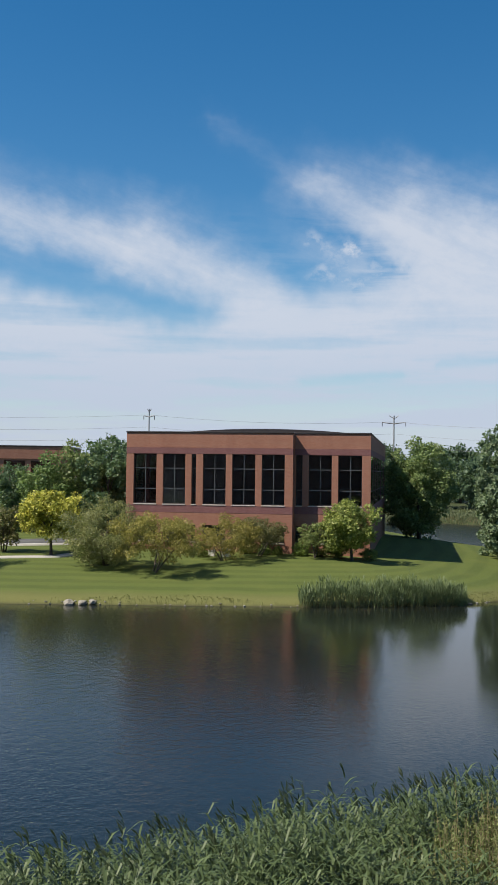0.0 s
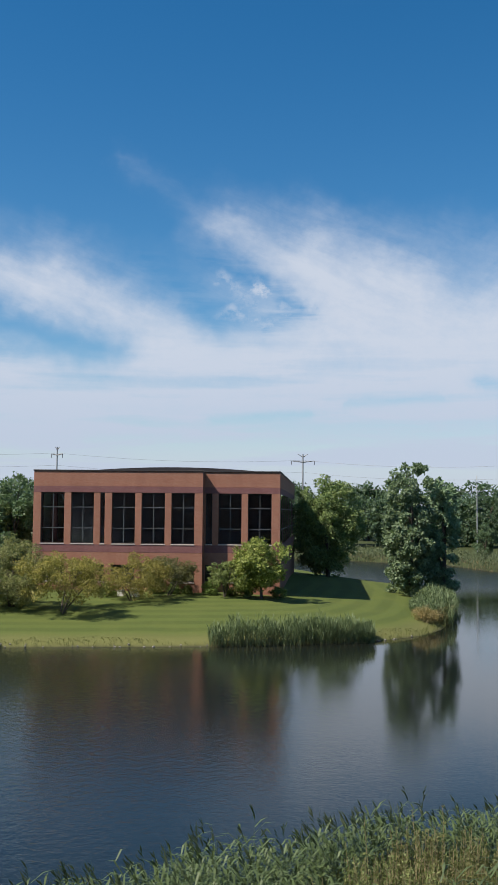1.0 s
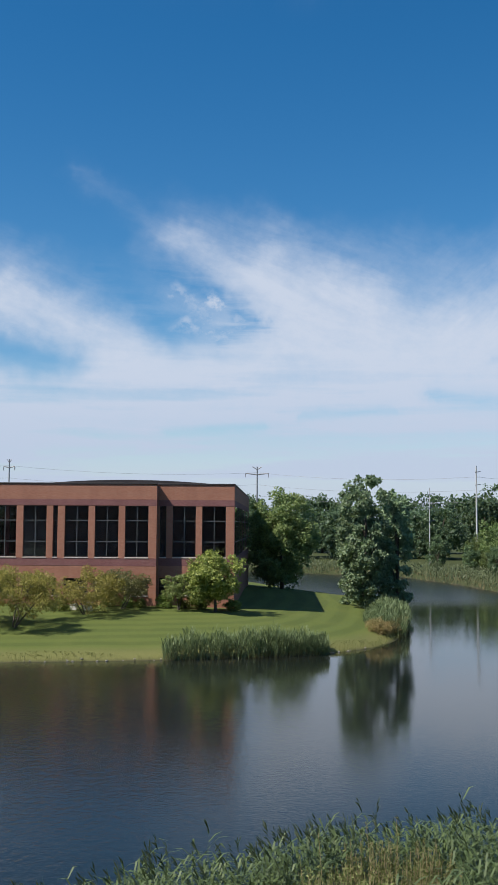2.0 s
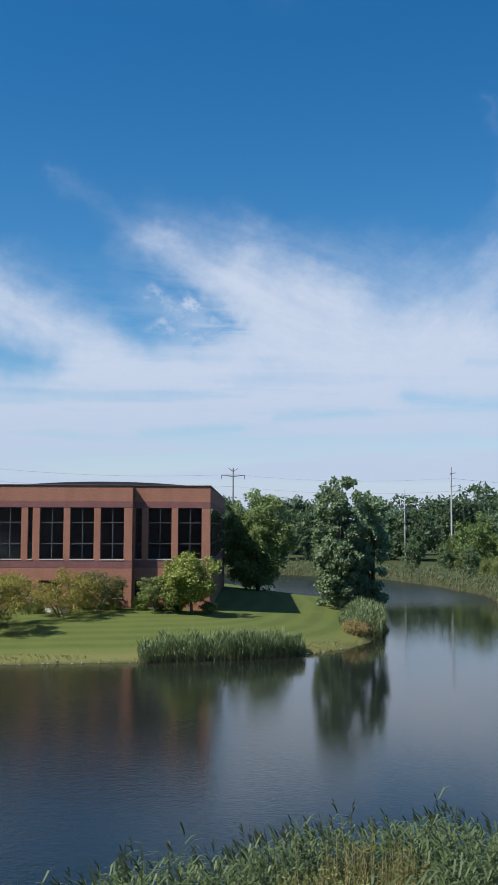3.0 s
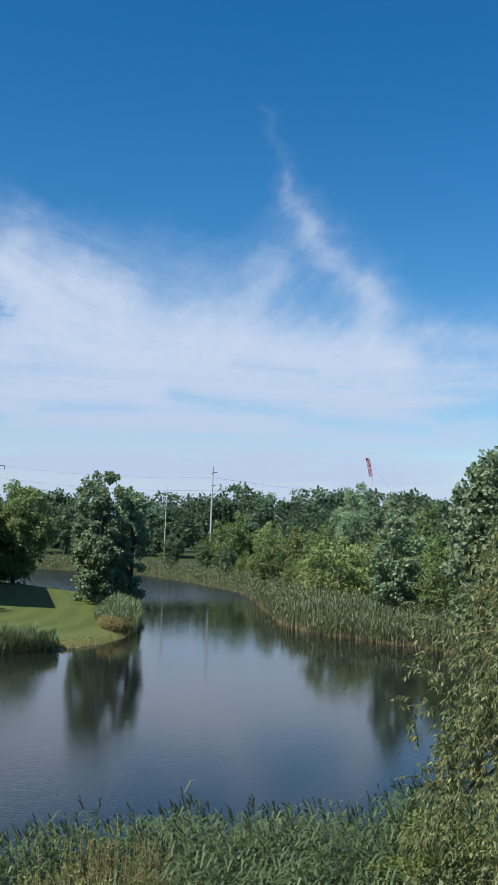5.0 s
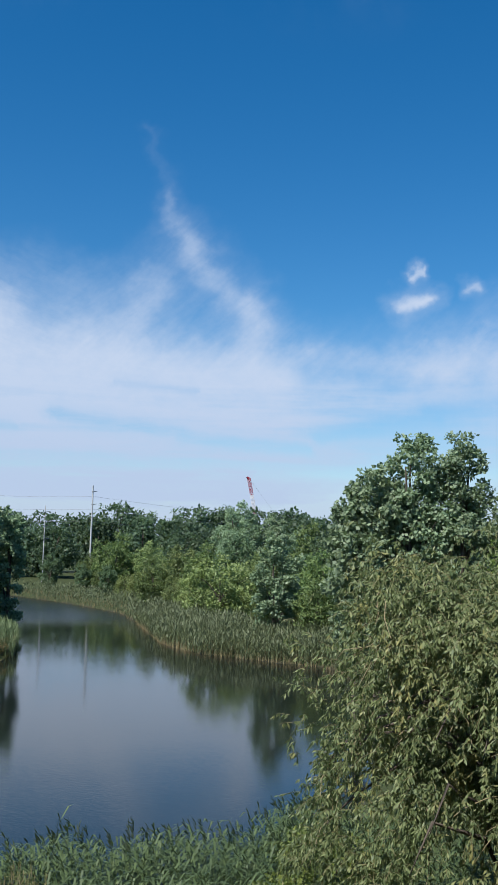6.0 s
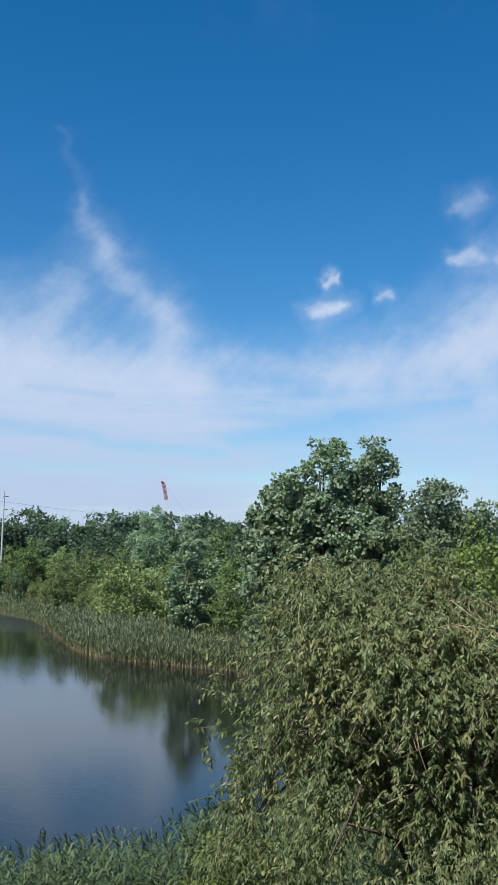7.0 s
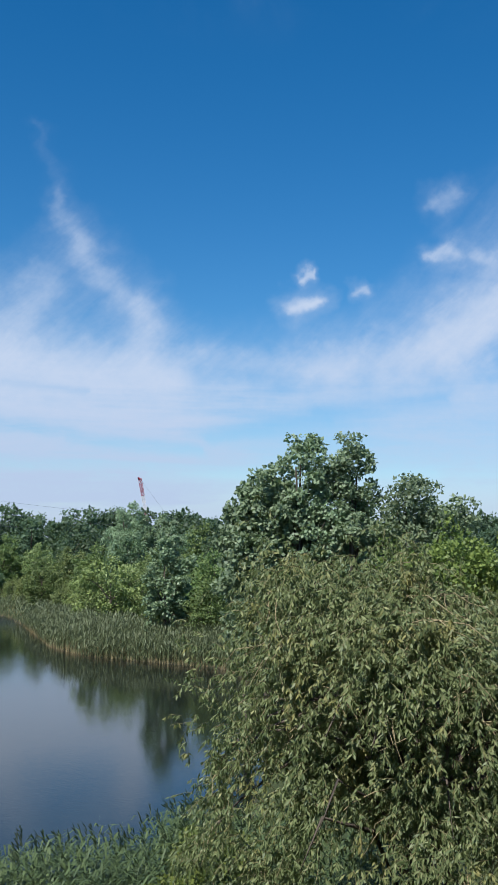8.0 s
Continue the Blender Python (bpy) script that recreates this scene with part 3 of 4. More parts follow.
# ---------------------------------------------------------------- trees
def crown_blobs(rng, h, w, clear, count, size, square=2.0):
    """Clumps spread through the crown's envelope: centres and radii."""
    c = np.array([0, 0, h * clear + h * (1 - clear) * 0.5])
    r = np.array([w / 2, w / 2, h * (1 - clear) * 0.5])
    d = unit(rng.normal(size=(count, 3)))
    f = rng.uniform(0.30, 0.86, count) ** 0.7 * (np.hypot(d[:, 0], d[:, 1]) ** square + np.abs(d[:, 2]) ** square) ** (-1 / square)
    rad = size * w / 2 * rng.uniform(0.7, 1.25, count)
    centres = c + d * r * f[:, None]
    # smaller tufts round each clump break its outline
    tufts = 4
    off = unit(rng.normal(size=(count * tufts, 3)) + np.array([0, 0, 0.25]))
    around = np.repeat(centres, tufts, axis=0) + off * (np.repeat(rad, tufts) * rng.uniform(0.75, 1.15, count * tufts))[:, None]
    return np.concatenate([centres, around]), np.concatenate([rad * 0.92, np.repeat(rad, tufts) * rng.uniform(0.28, 0.5, count * tufts)])


def crown_leaves(rng, centres, radii, count, leaf, flat=0.8, droop=0.25):
    pick = rng.choice(len(centres), count, p=radii ** 2 / (radii ** 2).sum())
    d = unit(rng.normal(size=(count, 3)))
    d[:, 2] = np.abs(d[:, 2]) * np.where(rng.random(count) < 0.72, 1, -1)
    r = radii[pick] * (1.08 - 0.5 * rng.random(count) ** 2.0)
    p = centres[pick] + d * r[:, None] * np.array([1, 1, flat])
    along = unit(unit(rng.normal(size=(count, 3))) + d * 0.4 - np.array([0, 0, droop]))
    facing = unit(d + rng.normal(size=(count, 3)) * 0.31 + np.array([0, 0, 0.3]))
    size = leaf * rng.uniform(0.65, 1.35, count)
    return leaves(p, along, facing, size, size * 0.36)


def make_tree(name, label, h, w, seed, mat, leaf=0.34, count=7000, clear=0.18, clumps=34, clump=0.33, lean=0.0, trunks=1, group="", flat=0.8, square=2.0, limbs=True):
    rng = np.random.default_rng(seed)
    tree = tagged(new(name), label, "tree", group)
    centres, radii = crown_blobs(rng, h, w, clear, clumps, clump, square)
    wood, arms = [], []
    for k in range(trunks):
        foot = np.array([0, 0, -0.4]) if trunks == 1 else np.array([rng.uniform(-0.25, 0.25), rng.uniform(-0.25, 0.25), -0.4])
        tip = np.array([rng.uniform(-0.1, 0.1) * w + lean, rng.uniform(-0.1, 0.1) * w, h * 0.8]) if trunks == 1 else np.array([rng.uniform(-0.3, 0.3) * w, rng.uniform(-0.3, 0.3) * w, h * 0.7])
        r0 = (0.016 * h + 0.05) / math.sqrt(trunks)
        pts = [foot + (tip - foot) * s + np.array([math.sin(s * 5 + seed), math.cos(s * 4 + seed), 0]) * 0.02 * h * s for s in (0, 0.12, 0.3, 0.5, 0.75, 1.0)]
        wood.append(tube(pts, [r0 * 1.35, r0, r0 * 0.8, r0 * 0.6, r0 * 0.35, r0 * 0.12]))
        for j in rng.choice(clumps, min(clumps, 12 if trunks == 1 else 5), replace=False):
            start = pts[1] + (pts[4] - pts[1]) * np.clip((centres[j][2] - pts[1][2]) / (h * 0.9) - 0.1, 0.02, 0.95)
            mid = (start + centres[j]) / 2 + np.array([0, 0, 0.05 * h])
            arms.append(tube([start, mid, centres[j]], [r0 * 0.36, r0 * 0.22, r0 * 0.06], 5))
    if limbs:
        for one in wood:
            link("trunk", mesh_of("trunk", *one, True), BARK, tree)
        for one in arms:
            link("limb", mesh_of("limb", *one, True), BARK, tree)
    else:
        link("trunk", mesh_of("trunk", *joined(wood + arms), True), BARK, tree)
    link("crown", mesh_of("crown", *crown_leaves(rng, centres, radii, count, leaf, flat)), mat, tree)
    return tree


def stand(tree, x, y, turn=0.0, scale=1.0, sink=0.0):
    tree.matrix_world = pose(x, y, float(ground_z(x, y)) - sink, 0, 0, turn) @ Matrix.Diagonal((scale, scale, scale, 1))
    return tree


def stand_top(tree, x, y, top):
    """Stand a tree so that its highest leaf is at that height."""
    crown = [c for c in tree.children if c.name.startswith("crown")][0]
    high = max(v.co.z for v in crown.data.vertices)
    return stand(tree, x, y, 0.0, (top - float(ground_z(x, y))) / high)


# by the building
stand(make_tree("maple", "broad full green maple standing behind the brick office", 11.8, 9.0, 3, LEAF_MAPLE, 0.27, 30000, -0.06, 120, 0.20, square=2.6), 20.1, 118.0)
stand_top(make_tree("poplar", "tall narrow dark green poplar at the lawn's point", 13.4, 5.9, 5, LEAF_POPLAR, 0.27, 25000, -0.13, 130, 0.185, square=3.0), 24.3, 95.6, 13.7)
stand_top(make_tree("poplar", "slim dark green poplar close beside a taller one", 11.6, 3.2, 6, LEAF_POPLAR, 0.27, 9000, -0.12, 70, 0.27, square=2.4), 28.0, 97.0, 12.35)
stand(make_tree("ornamental_tree", "small round lime-green tree on the lawn", 5.1, 4.8, 7, LEAF_LIME, 0.19, 14000, 0.05, 84, 0.20, square=2.4), 8.4, 80.8)
stand(make_tree("ornamental_tree", "small pale shrubby tree beside the brick wall", 3.3, 3.2, 8, LEAF_PALE, 0.11, 5600, 0.18, 46, 0.15, trunks=2, flat=0.65), 5.4, 81.6)
stand(make_tree("yellow_tree", "round yellow-green tree with a slim dark trunk", 5.5, 5.5, 9, LEAF_GOLD, 0.19, 14000, 0.16, 84, 0.20, square=2.4), -15.9, 81.4)
stand(make_tree("olive_tree", "wide olive-green shrubby tree with many stems", 5.1, 8.0, 10, LEAF_OLIVE, 0.115, 24000, -0.04, 140, 0.125, trunks=4, flat=0.7), -10.8, 76.2)
stand(make_tree("crabapple_tree", "spreading yellowish crab apple tree on the lawn", 4.6, 8.6, 11, LEAF_AMBER, 0.115, 17500, 0.10, 90, 0.125, trunks=3, flat=0.62), -6.8, 73.9)
stand(make_tree("crabapple_tree", "spreading olive crab apple tree before the brick wall", 3.5, 6.6, 12, LEAF_AMBER, 0.11, 12500, 0.08, 70, 0.14, trunks=3, flat=0.62), -1.7, 79.5)
stand(make_tree("crabapple_tree", "thin green crab apple tree before the brick wall", 3.3, 5.8, 13, LEAF_OLIVE, 0.11, 9500, 0.12, 60, 0.14, trunks=2, flat=0.62), 0.78, 82.6)
stand(make_tree("olive_tree", "bushy olive tree beside the lawn path", 3.9, 3.8, 14, LEAF_OLIVE, 0.2, 3500, 0.04, 26, 0.3, trunks=3), -20.2, 83.0)

stand(make_tree("olive_tree", "bushy olive tree at the lawn's edge", 7.4, 6.6, 15, LEAF_OLIVE, 0.2, 9000, 0.12, 50, 0.27, trunks=3), -24.6, 74.6)

# dark trees behind the office, and the woods beyond the pond
TALL = (12, 12, 12, 8, 15, 12, 12)
KINDS = [
    make_tree("woodland_tree", "full green deciduous tree in the woods", 12, 9.5, 21, LEAF_WOOD, 0.37, 8200, -0.03, 70, 0.21, limbs=False),
    make_tree("woodland_tree", "full dark green deciduous tree in the woods", 12, 8.5, 22, LEAF_DARK, 0.37, 8000, -0.04, 64, 0.22, limbs=False),
    make_tree("woodland_tree", "broad green deciduous tree in the woods", 12, 10.5, 23, LEAF_MAPLE, 0.37, 8400, -0.04, 76, 0.19, limbs=False),
    make_tree("pale_tree", "pale green willowy tree at the wood's edge", 8, 8.5, 24, LEAF_PALE, 0.27, 7200, -0.06, 70, 0.20, limbs=False),
    make_tree("cottonwood", "cottonwood with open clustered grey-green foliage", 15, 8.5, 25, LEAF_COTTON, 0.30, 9600, 0.04, 90, 0.16, limbs=False),
    make_tree("distant_tree", "dark green tree in the distant treeline", 12, 10.0, 26, LEAF_FAR, 0.56, 4300, -0.04, 60, 0.22, limbs=False),
    make_tree("distant_tree", "green tree in the distant treeline", 12, 11.0, 27, LEAF_FAR, 0.56, 4400, -0.04, 64, 0.21, limbs=False),
]
GROWTH = (0.84, 0.947, 0.726, 0.918, 0.869, 1.02, 0.97)
used = [0] * len(KINDS)
planted = 0


def plant(kind, x, y, top):
    """Stand a copy of a kind so that its top is at that height."""
    global planted
    base = float(ground_z(x, y))
    s = 1.06 * (top - base) / TALL[kind]
    m = pose(x, y, base, 0, 0, 67.0 * planted) @ Matrix.Diagonal((s, s, s, 1))
    if used[kind] == 0:
        KINDS[kind].matrix_world = m
    else:
        even = GROWTH[kind] / KINDS[kind].scale[0]
        copy_thing(KINDS[kind], m @ Matrix.Diagonal((even, even, even, 1)))
    used[kind] += 1
    planted += 1


BEHIND_OFFICE = [(1, -14.6, 103, 11.9), (2, -17.8, 105, 11.3), (0, -20.8, 103, 10.2), (1, -24.5, 104, 9.6), (1, -16, 112, 13.0), (0, -22.5, 114, 9.9), (1, -28, 116, 9.4), (2, -33, 112, 9.6), (1, -12, 118, 13.2), (0, -40, 118, 9.5), (1, -46, 112, 9.6),
                 (0, -19, 108, 9.5), (2, -26, 108, 8.8)]
MID_WOODS = [(0, 59.5, 160, 7.8), (2, 63.5, 166, 8.4), (1, 55, 166, 7.4), (0, 68, 172, 9.0), (4, 76.5, 129, 14.4), (4, 80, 126, 13.6), (0, 61.5, 153, 12.3), (2, 66.5, 150, 12), (0, 53, 118, 8.5), (2, 60.4, 126, 11.3),
             (0, 59, 116, 10.6), (1, 60, 109, 10.4), (0, 61, 103, 10.6), (2, 58, 93, 10.1), (0, 65.8, 100, 13.4), (1, 68, 96, 13.7), (2, 84, 121, 13)]
BANK = [(3, 47.2, 89.5, 7.9), (2, 52, 92, 9.1), (0, 46.4, 77, 6.4), (0, 46.0, 69.5, 7.4), (3, 50.5, 101.4, 5.4), (2, 54, 114, 6.2), (3, 56, 129.6, 5.6), (0, 58, 150, 5.4),
        (0, 50.5, 75.5, 9.8), (2, 48.5, 63.8, 8.0), (0, 51, 60, 8.6), (1, 55, 84, 10.0), (0, 56, 75, 10.5), (2, 60, 66, 11), (0, 47, 57, 7.2), (2, 45.5, 52, 7.5)]
NEAR_RIGHT = [(0, 49.3, 51, 12.6), (1, 48.9, 45, 11.4), (1, 54.7, 58.3, 13.4), (0, 42, 34, 9.6), (2, 33, 37, 8.6), (0, 52, 40, 10.4),
              (3, 32, 32, 8.2), (2, 40, 48, 9.5)]
COTTON_LABEL = "tall cottonwood with open clustered grey-green leaves"
stand_top(make_tree("cottonwood", COTTON_LABEL, 15.4, 3.5, 31, LEAF_COTTON, 0.21, 15000, 0.02, 130, 0.27, square=2.6), 33.6, 42.2, 15.2)
stand_top(make_tree("cottonwood", COTTON_LABEL, 15.4, 3.5, 32, LEAF_COTTON, 0.21, 15000, 0.02, 130, 0.27, square=2.6), 35.75, 40.7, 15.3)
stand_top(make_tree("cottonwood", COTTON_LABEL, 14.0, 3.6, 41, LEAF_COTTON, 0.21, 12000, 0.02, 110, 0.27, square=2.6), 34.9, 41.9, 13.7)
stand_top(make_tree("cottonwood", COTTON_LABEL, 13.4, 3.4, 33, LEAF_COTTON, 0.21, 11000, 0.2, 70, 0.28), 32.3, 43.2, 13.9)
stand_top(make_tree("cottonwood", COTTON_LABEL, 12.4, 3.2, 37, LEAF_COTTON, 0.21, 9000, 0.2, 60, 0.28), 31.5, 43.9, 12.7)
stand_top(make_tree("cottonwood", COTTON_LABEL, 13.4, 4.4, 38, LEAF_COTTON, 0.22, 12000, 0.1, 90, 0.30, square=3.0), 38.0, 38.4, 13.2)
stand_top(make_tree("cottonwood", COTTON_LABEL, 12.4, 3.6, 39, LEAF_COTTON, 0.22, 11000, 0.1, 80, 0.32, square=3.0), 39.4, 37.2, 12.0)
stand_top(make_tree("cottonwood", "broad grey-green cottonwood above the woods", 14.6, 8.6, 34, LEAF_COTTON, 0.28, 17000, 0.05, 110, 0.17, square=2.6), 72.2, 131.2, 16.1)
stand_top(make_tree("bright_tree", "bright yellow-green tree behind the willow", 10.0, 7.6, 35, LEAF_SHRUB, 0.19, 20000, 0.0, 90, 0.24, square=2.6), 31.6, 29.6, 10.5)
stand_top(make_tree("bright_tree", "bright yellow-green tree behind the willow", 9.4, 6.8, 36, LEAF_SHRUB, 0.19, 14000, 0.0, 80, 0.24, square=2.6), 34.4, 26.6, 9.8)
stand_top(make_tree("bank_tree", "slender dark green tree rising from the reeds of the bank", 9.6, 4.6, 40, LEAF_POPLAR, 0.24, 11000, 0.0, 80, 0.19, square=2.4), 43.9, 73.0, 10.1)
for row in BEHIND_OFFICE + MID_WOODS + BANK + NEAR_RIGHT:
    plant(*row)
rng_woods = np.random.default_rng(77)
# the treeline that closes the view all round, two trees deep, left out where the office hides it
for ring, (dist, lift) in enumerate(((206, 1.60), (234, 2.30))):
    for k in range(38):
        az = radians(-24 + 2.05 * k + 0.7 * ring + rng_woods.uniform(-0.5, 0.5))
        d = dist + rng_woods.uniform(-8, 8)
        top = EYE[2] + d * math.tan(radians(lift + rng_woods.uniform(-0.42, 0.30)))
        if az < radians(3) and ring < 1 or radians(-6.5) < az < radians(5):
            continue
        if az < radians(-8.5):
            top = EYE[2] + d * math.tan(radians(1.0))
        elif az < radians(20.5):
            top = EYE[2] + d * math.tan(radians(lift - 0.50))
        plant(5 + (k + ring) % 2, d * math.sin(az), d * math.cos(az), top)
# the wood's edge behind the reeds: rows set back from the wooded bank
for back, top, step in ((8.5, 5.4, 7.0), (15, 8.2, 7.5), (24, 10.6, 8.5), (36, 12.6, 9.5)):
    edge_line = [Vector((*p, 0)) for p in POND[10:20]]
    travelled = rng_woods.uniform(0, step)
    for p, q in zip(edge_line, edge_line[1:]):
        way = (q - p).normalized()
        outward = Vector((way.y, -way.x, 0))
        while travelled < (q - p).length:
            spot = p + way * travelled + outward * (back + rng_woods.uniform(-1.5, 1.5))
            if shore_distance(spot.x, spot.y) > 6.0 and spot.y > 50:
                plant(int(rng_woods.choice([0, 1, 2, 3, 3] if back < 20 else [5, 6])), spot.x, spot.y, top * rng_woods.uniform(0.72, 1.16))
            travelled += step * rng_woods.uniform(0.8, 1.2)
        travelled -= (q - p).length


# ---------------------------------------------------------------- the willow by the near bank
def build_willow(cx, cy):
    rng = np.random.default_rng(90)
    willow = tagged(new("willow_tree"), "full drooping willow with narrow olive-green leaves beside the pond", "tree")
    base = float(ground_z(cx, cy))
    count = 14500
    # a boxy mound of tufts whose top falls away to one side
    tuft = unit(rng.normal(size=(560, 3)))
    tuft[:, 2] = np.where(tuft[:, 2] < -0.45, -tuft[:, 2], tuft[:, 2])
    own = rng.integers(0, 560, count)
    hollow = np.sin(5.2 * tuft[:, 0] + 2.1) * np.sin(4.6 * tuft[:, 2] + 1.3) + 0.7 * np.sin(9.1 * tuft[:, 1] + 6.3 * tuft[:, 2])
    hollow = np.clip((hollow - 0.35) * 1.6, 0, 1) * np.clip(0.75 - tuft[:, 2], 0, 1)
    # deep shaded hollows where the boughs part
    for hx, hy, hz, wide, deep in ((-0.92, -0.31, 0.24, 0.17, 0.56), (-0.69, -0.66, 0.26, 0.19, 0.52), (-0.90, -0.44, 0.02, 0.18, 0.52), (-0.76, -0.65, -0.05, 0.20, 0.50)):
        away = np.linalg.norm(tuft - np.array([hx, hy, hz]), axis=1) / wide
        hollow = np.maximum(hollow, deep * np.clip(1.5 - away, 0, 1))
    mound = unit(rng.normal(size=(60, 3)))
    apart = np.arccos(np.clip(tuft @ mound.T, -1, 1)).min(axis=1)
    groove = np.clip((apart - 0.10) / 0.30, 0, 1) ** 1.3
    reach = (1.02 - 0.30 * groove - 0.14 * rng.random(560) ** 1.5 + 0.16 * (rng.random(560) < 0.12) - 0.50 * hollow)[own]
    d = unit(tuft[own] + rng.normal(size=(count, 3)) * rng.uniform(0.05, 0.15, 560)[own][:, None])
    boxy = (np.hypot(d[:, 0], d[:, 1]) ** 4.0 + np.abs(d[:, 2]) ** 4.0) ** (-1 / 4.0)
    skirt = 1 + 0.48 * np.clip(0.15 - d[:, 2], 0, 1)
    start = np.stack([d[:, 0] * 3.05 * skirt, d[:, 1] * 3.05 * skirt, d[:, 2] * 3.5], axis=1) * (boxy * reach * (1 - 0.10 * rng.random(count)))[:, None]
    start[:, 2] += 5.4 - base - (0.6 + 0.50 * (start[:, 0] * 0.72 - start[:, 1] * 0.69)) * np.clip(d[:, 2] + 0.3, 0, 1)
    # each strand leaves outward and bends down under its weight
    out = unit(d * np.array([1, 1, 0.3]) + rng.normal(size=(count, 3)) * 0.6)
    length = rng.uniform(0.14, 0.46, count)
    steps = 4
    pts = [start]
    heading = unit(out * 0.9 + np.array([0, 0, 0.35]))
    for k in range(steps):
        heading = unit(heading * 0.82 + np.array([0, 0, -0.27]) + rng.normal(size=(count, 3)) * 0.22)
        pts.append(pts[-1] + heading * (length / steps)[:, None])
    pts = np.stack(pts, axis=1)
    side = unit(np.cross(pts[:, -1] - pts[:, 0], rng.normal(size=(count, 3)))) * 0.003
    V = np.concatenate([(pts - side[:, None]).reshape(-1, 3), (pts + side[:, None]).reshape(-1, 3)])
    i = (np.arange(count)[:, None] * (steps + 1) + np.arange(steps)[None, :]).ravel()
    half = count * (steps + 1)
    tagged(link("twig", mesh_of("twig", V, np.stack([i, i + 1, i + 1 + half, i + half], axis=1)), TWIG, willow, "thin tan hanging twigs"), kind="stuff")
    per = 17
    s = rng.uniform(0.05, 1.0, (count, per)) * steps
    j = np.minimum(s.astype(int), steps - 1)
    f = (s - j)[..., None]
    rows = np.arange(count)[:, None]
    place = (pts[rows, j] * (1 - f) + pts[rows, j + 1] * f).reshape(-1, 3)
    way = unit((pts[rows, j + 1] - pts[rows, j]).reshape(-1, 3))
    total = count * per
    along = unit(way * 0.4 + unit(rng.normal(size=(total, 3))) * 0.75 + np.array([0, 0, -0.80]))
    facing = unit(np.repeat(d, per, axis=0) * 0.7 + rng.normal(size=(total, 3)) * 0.7)
    size = rng.uniform(0.06, 0.12, total)
    link("crown", mesh_of("crown", *leaves(place, along, facing, size, size * 0.145)), LEAF_WILLOW, willow)
    wood = []
    trunk = [np.array([0, 0, -0.5]), np.array([0.1, -0.05, 0.8]), np.array([0.0, 0.1, 2.0]), np.array([-0.1, 0.1, 3.4]), np.array([0.0, 0.0, 5.0])]
    wood.append(tube(trunk, [0.42, 0.32, 0.27, 0.2, 0.1], 10))
    for k in range(26):
        a, rise = rng.uniform(0, 2 * np.pi), rng.uniform(-0.1, 0.9)
        end = np.array([math.cos(a) * 2.7 * math.cos(rise), math.sin(a) * 2.7 * math.cos(rise), 5.2 - base + 2.7 * math.sin(rise)])
        root = trunk[1] + (trunk[4] - trunk[1]) * rng.uniform(0.1, 0.9)
        mid = root * 0.45 + end * 0.55 + np.array([0, 0, 0.7])
        wood.append(tube([root, mid, end, end + np.array([math.cos(a) * 0.5, math.sin(a) * 0.5, -0.55])], [0.07, 0.04, 0.018, 0.006], 6))
    link("trunk", mesh_of("trunk", *joined(wood), True), BARK, willow)
    # bare forked twigs that stand out between the leaves
    bare = []
    for k in range(150):
        root = start[rng.integers(0, count)] * np.array([0.93, 0.93, 1.0])
        way = unit((root * np.array([1, 1, 0]))[None])[0]
        cross = np.array([-way[1], way[0], 0])
        for fork in range(3):
            a = rng.normal() * 0.7
            run = way * 0.35 + cross * a
            reach = rng.uniform(0.5, 1.0)
            bend = [root + run * reach * q + np.array([0, 0, 0.22 * q - 0.75 * q * q]) * reach + rng.normal(size=3) * 0.03 for q in (0, 0.25, 0.5, 0.75, 1.0)]
            bare.append(tube(bend, [0.011, 0.010, 0.008, 0.006, 0.003], 4))
    tagged(link("bare_twig", mesh_of("bare_twig", *joined(bare), True), BARE, willow, "tan bare forked twigs"), kind="stuff")
    willow.matrix_world = pose(cx, cy, base)


BARE = surface("bare_twig", (0.20, 0.165, 0.085), (0.34, 0.28, 0.16), 0.8, 6.0)
TWIG = surface("twig", (0.12, 0.11, 0.05), (0.20, 0.17, 0.08), 0.8, 6.0)
build_willow(11.1, 11.0)


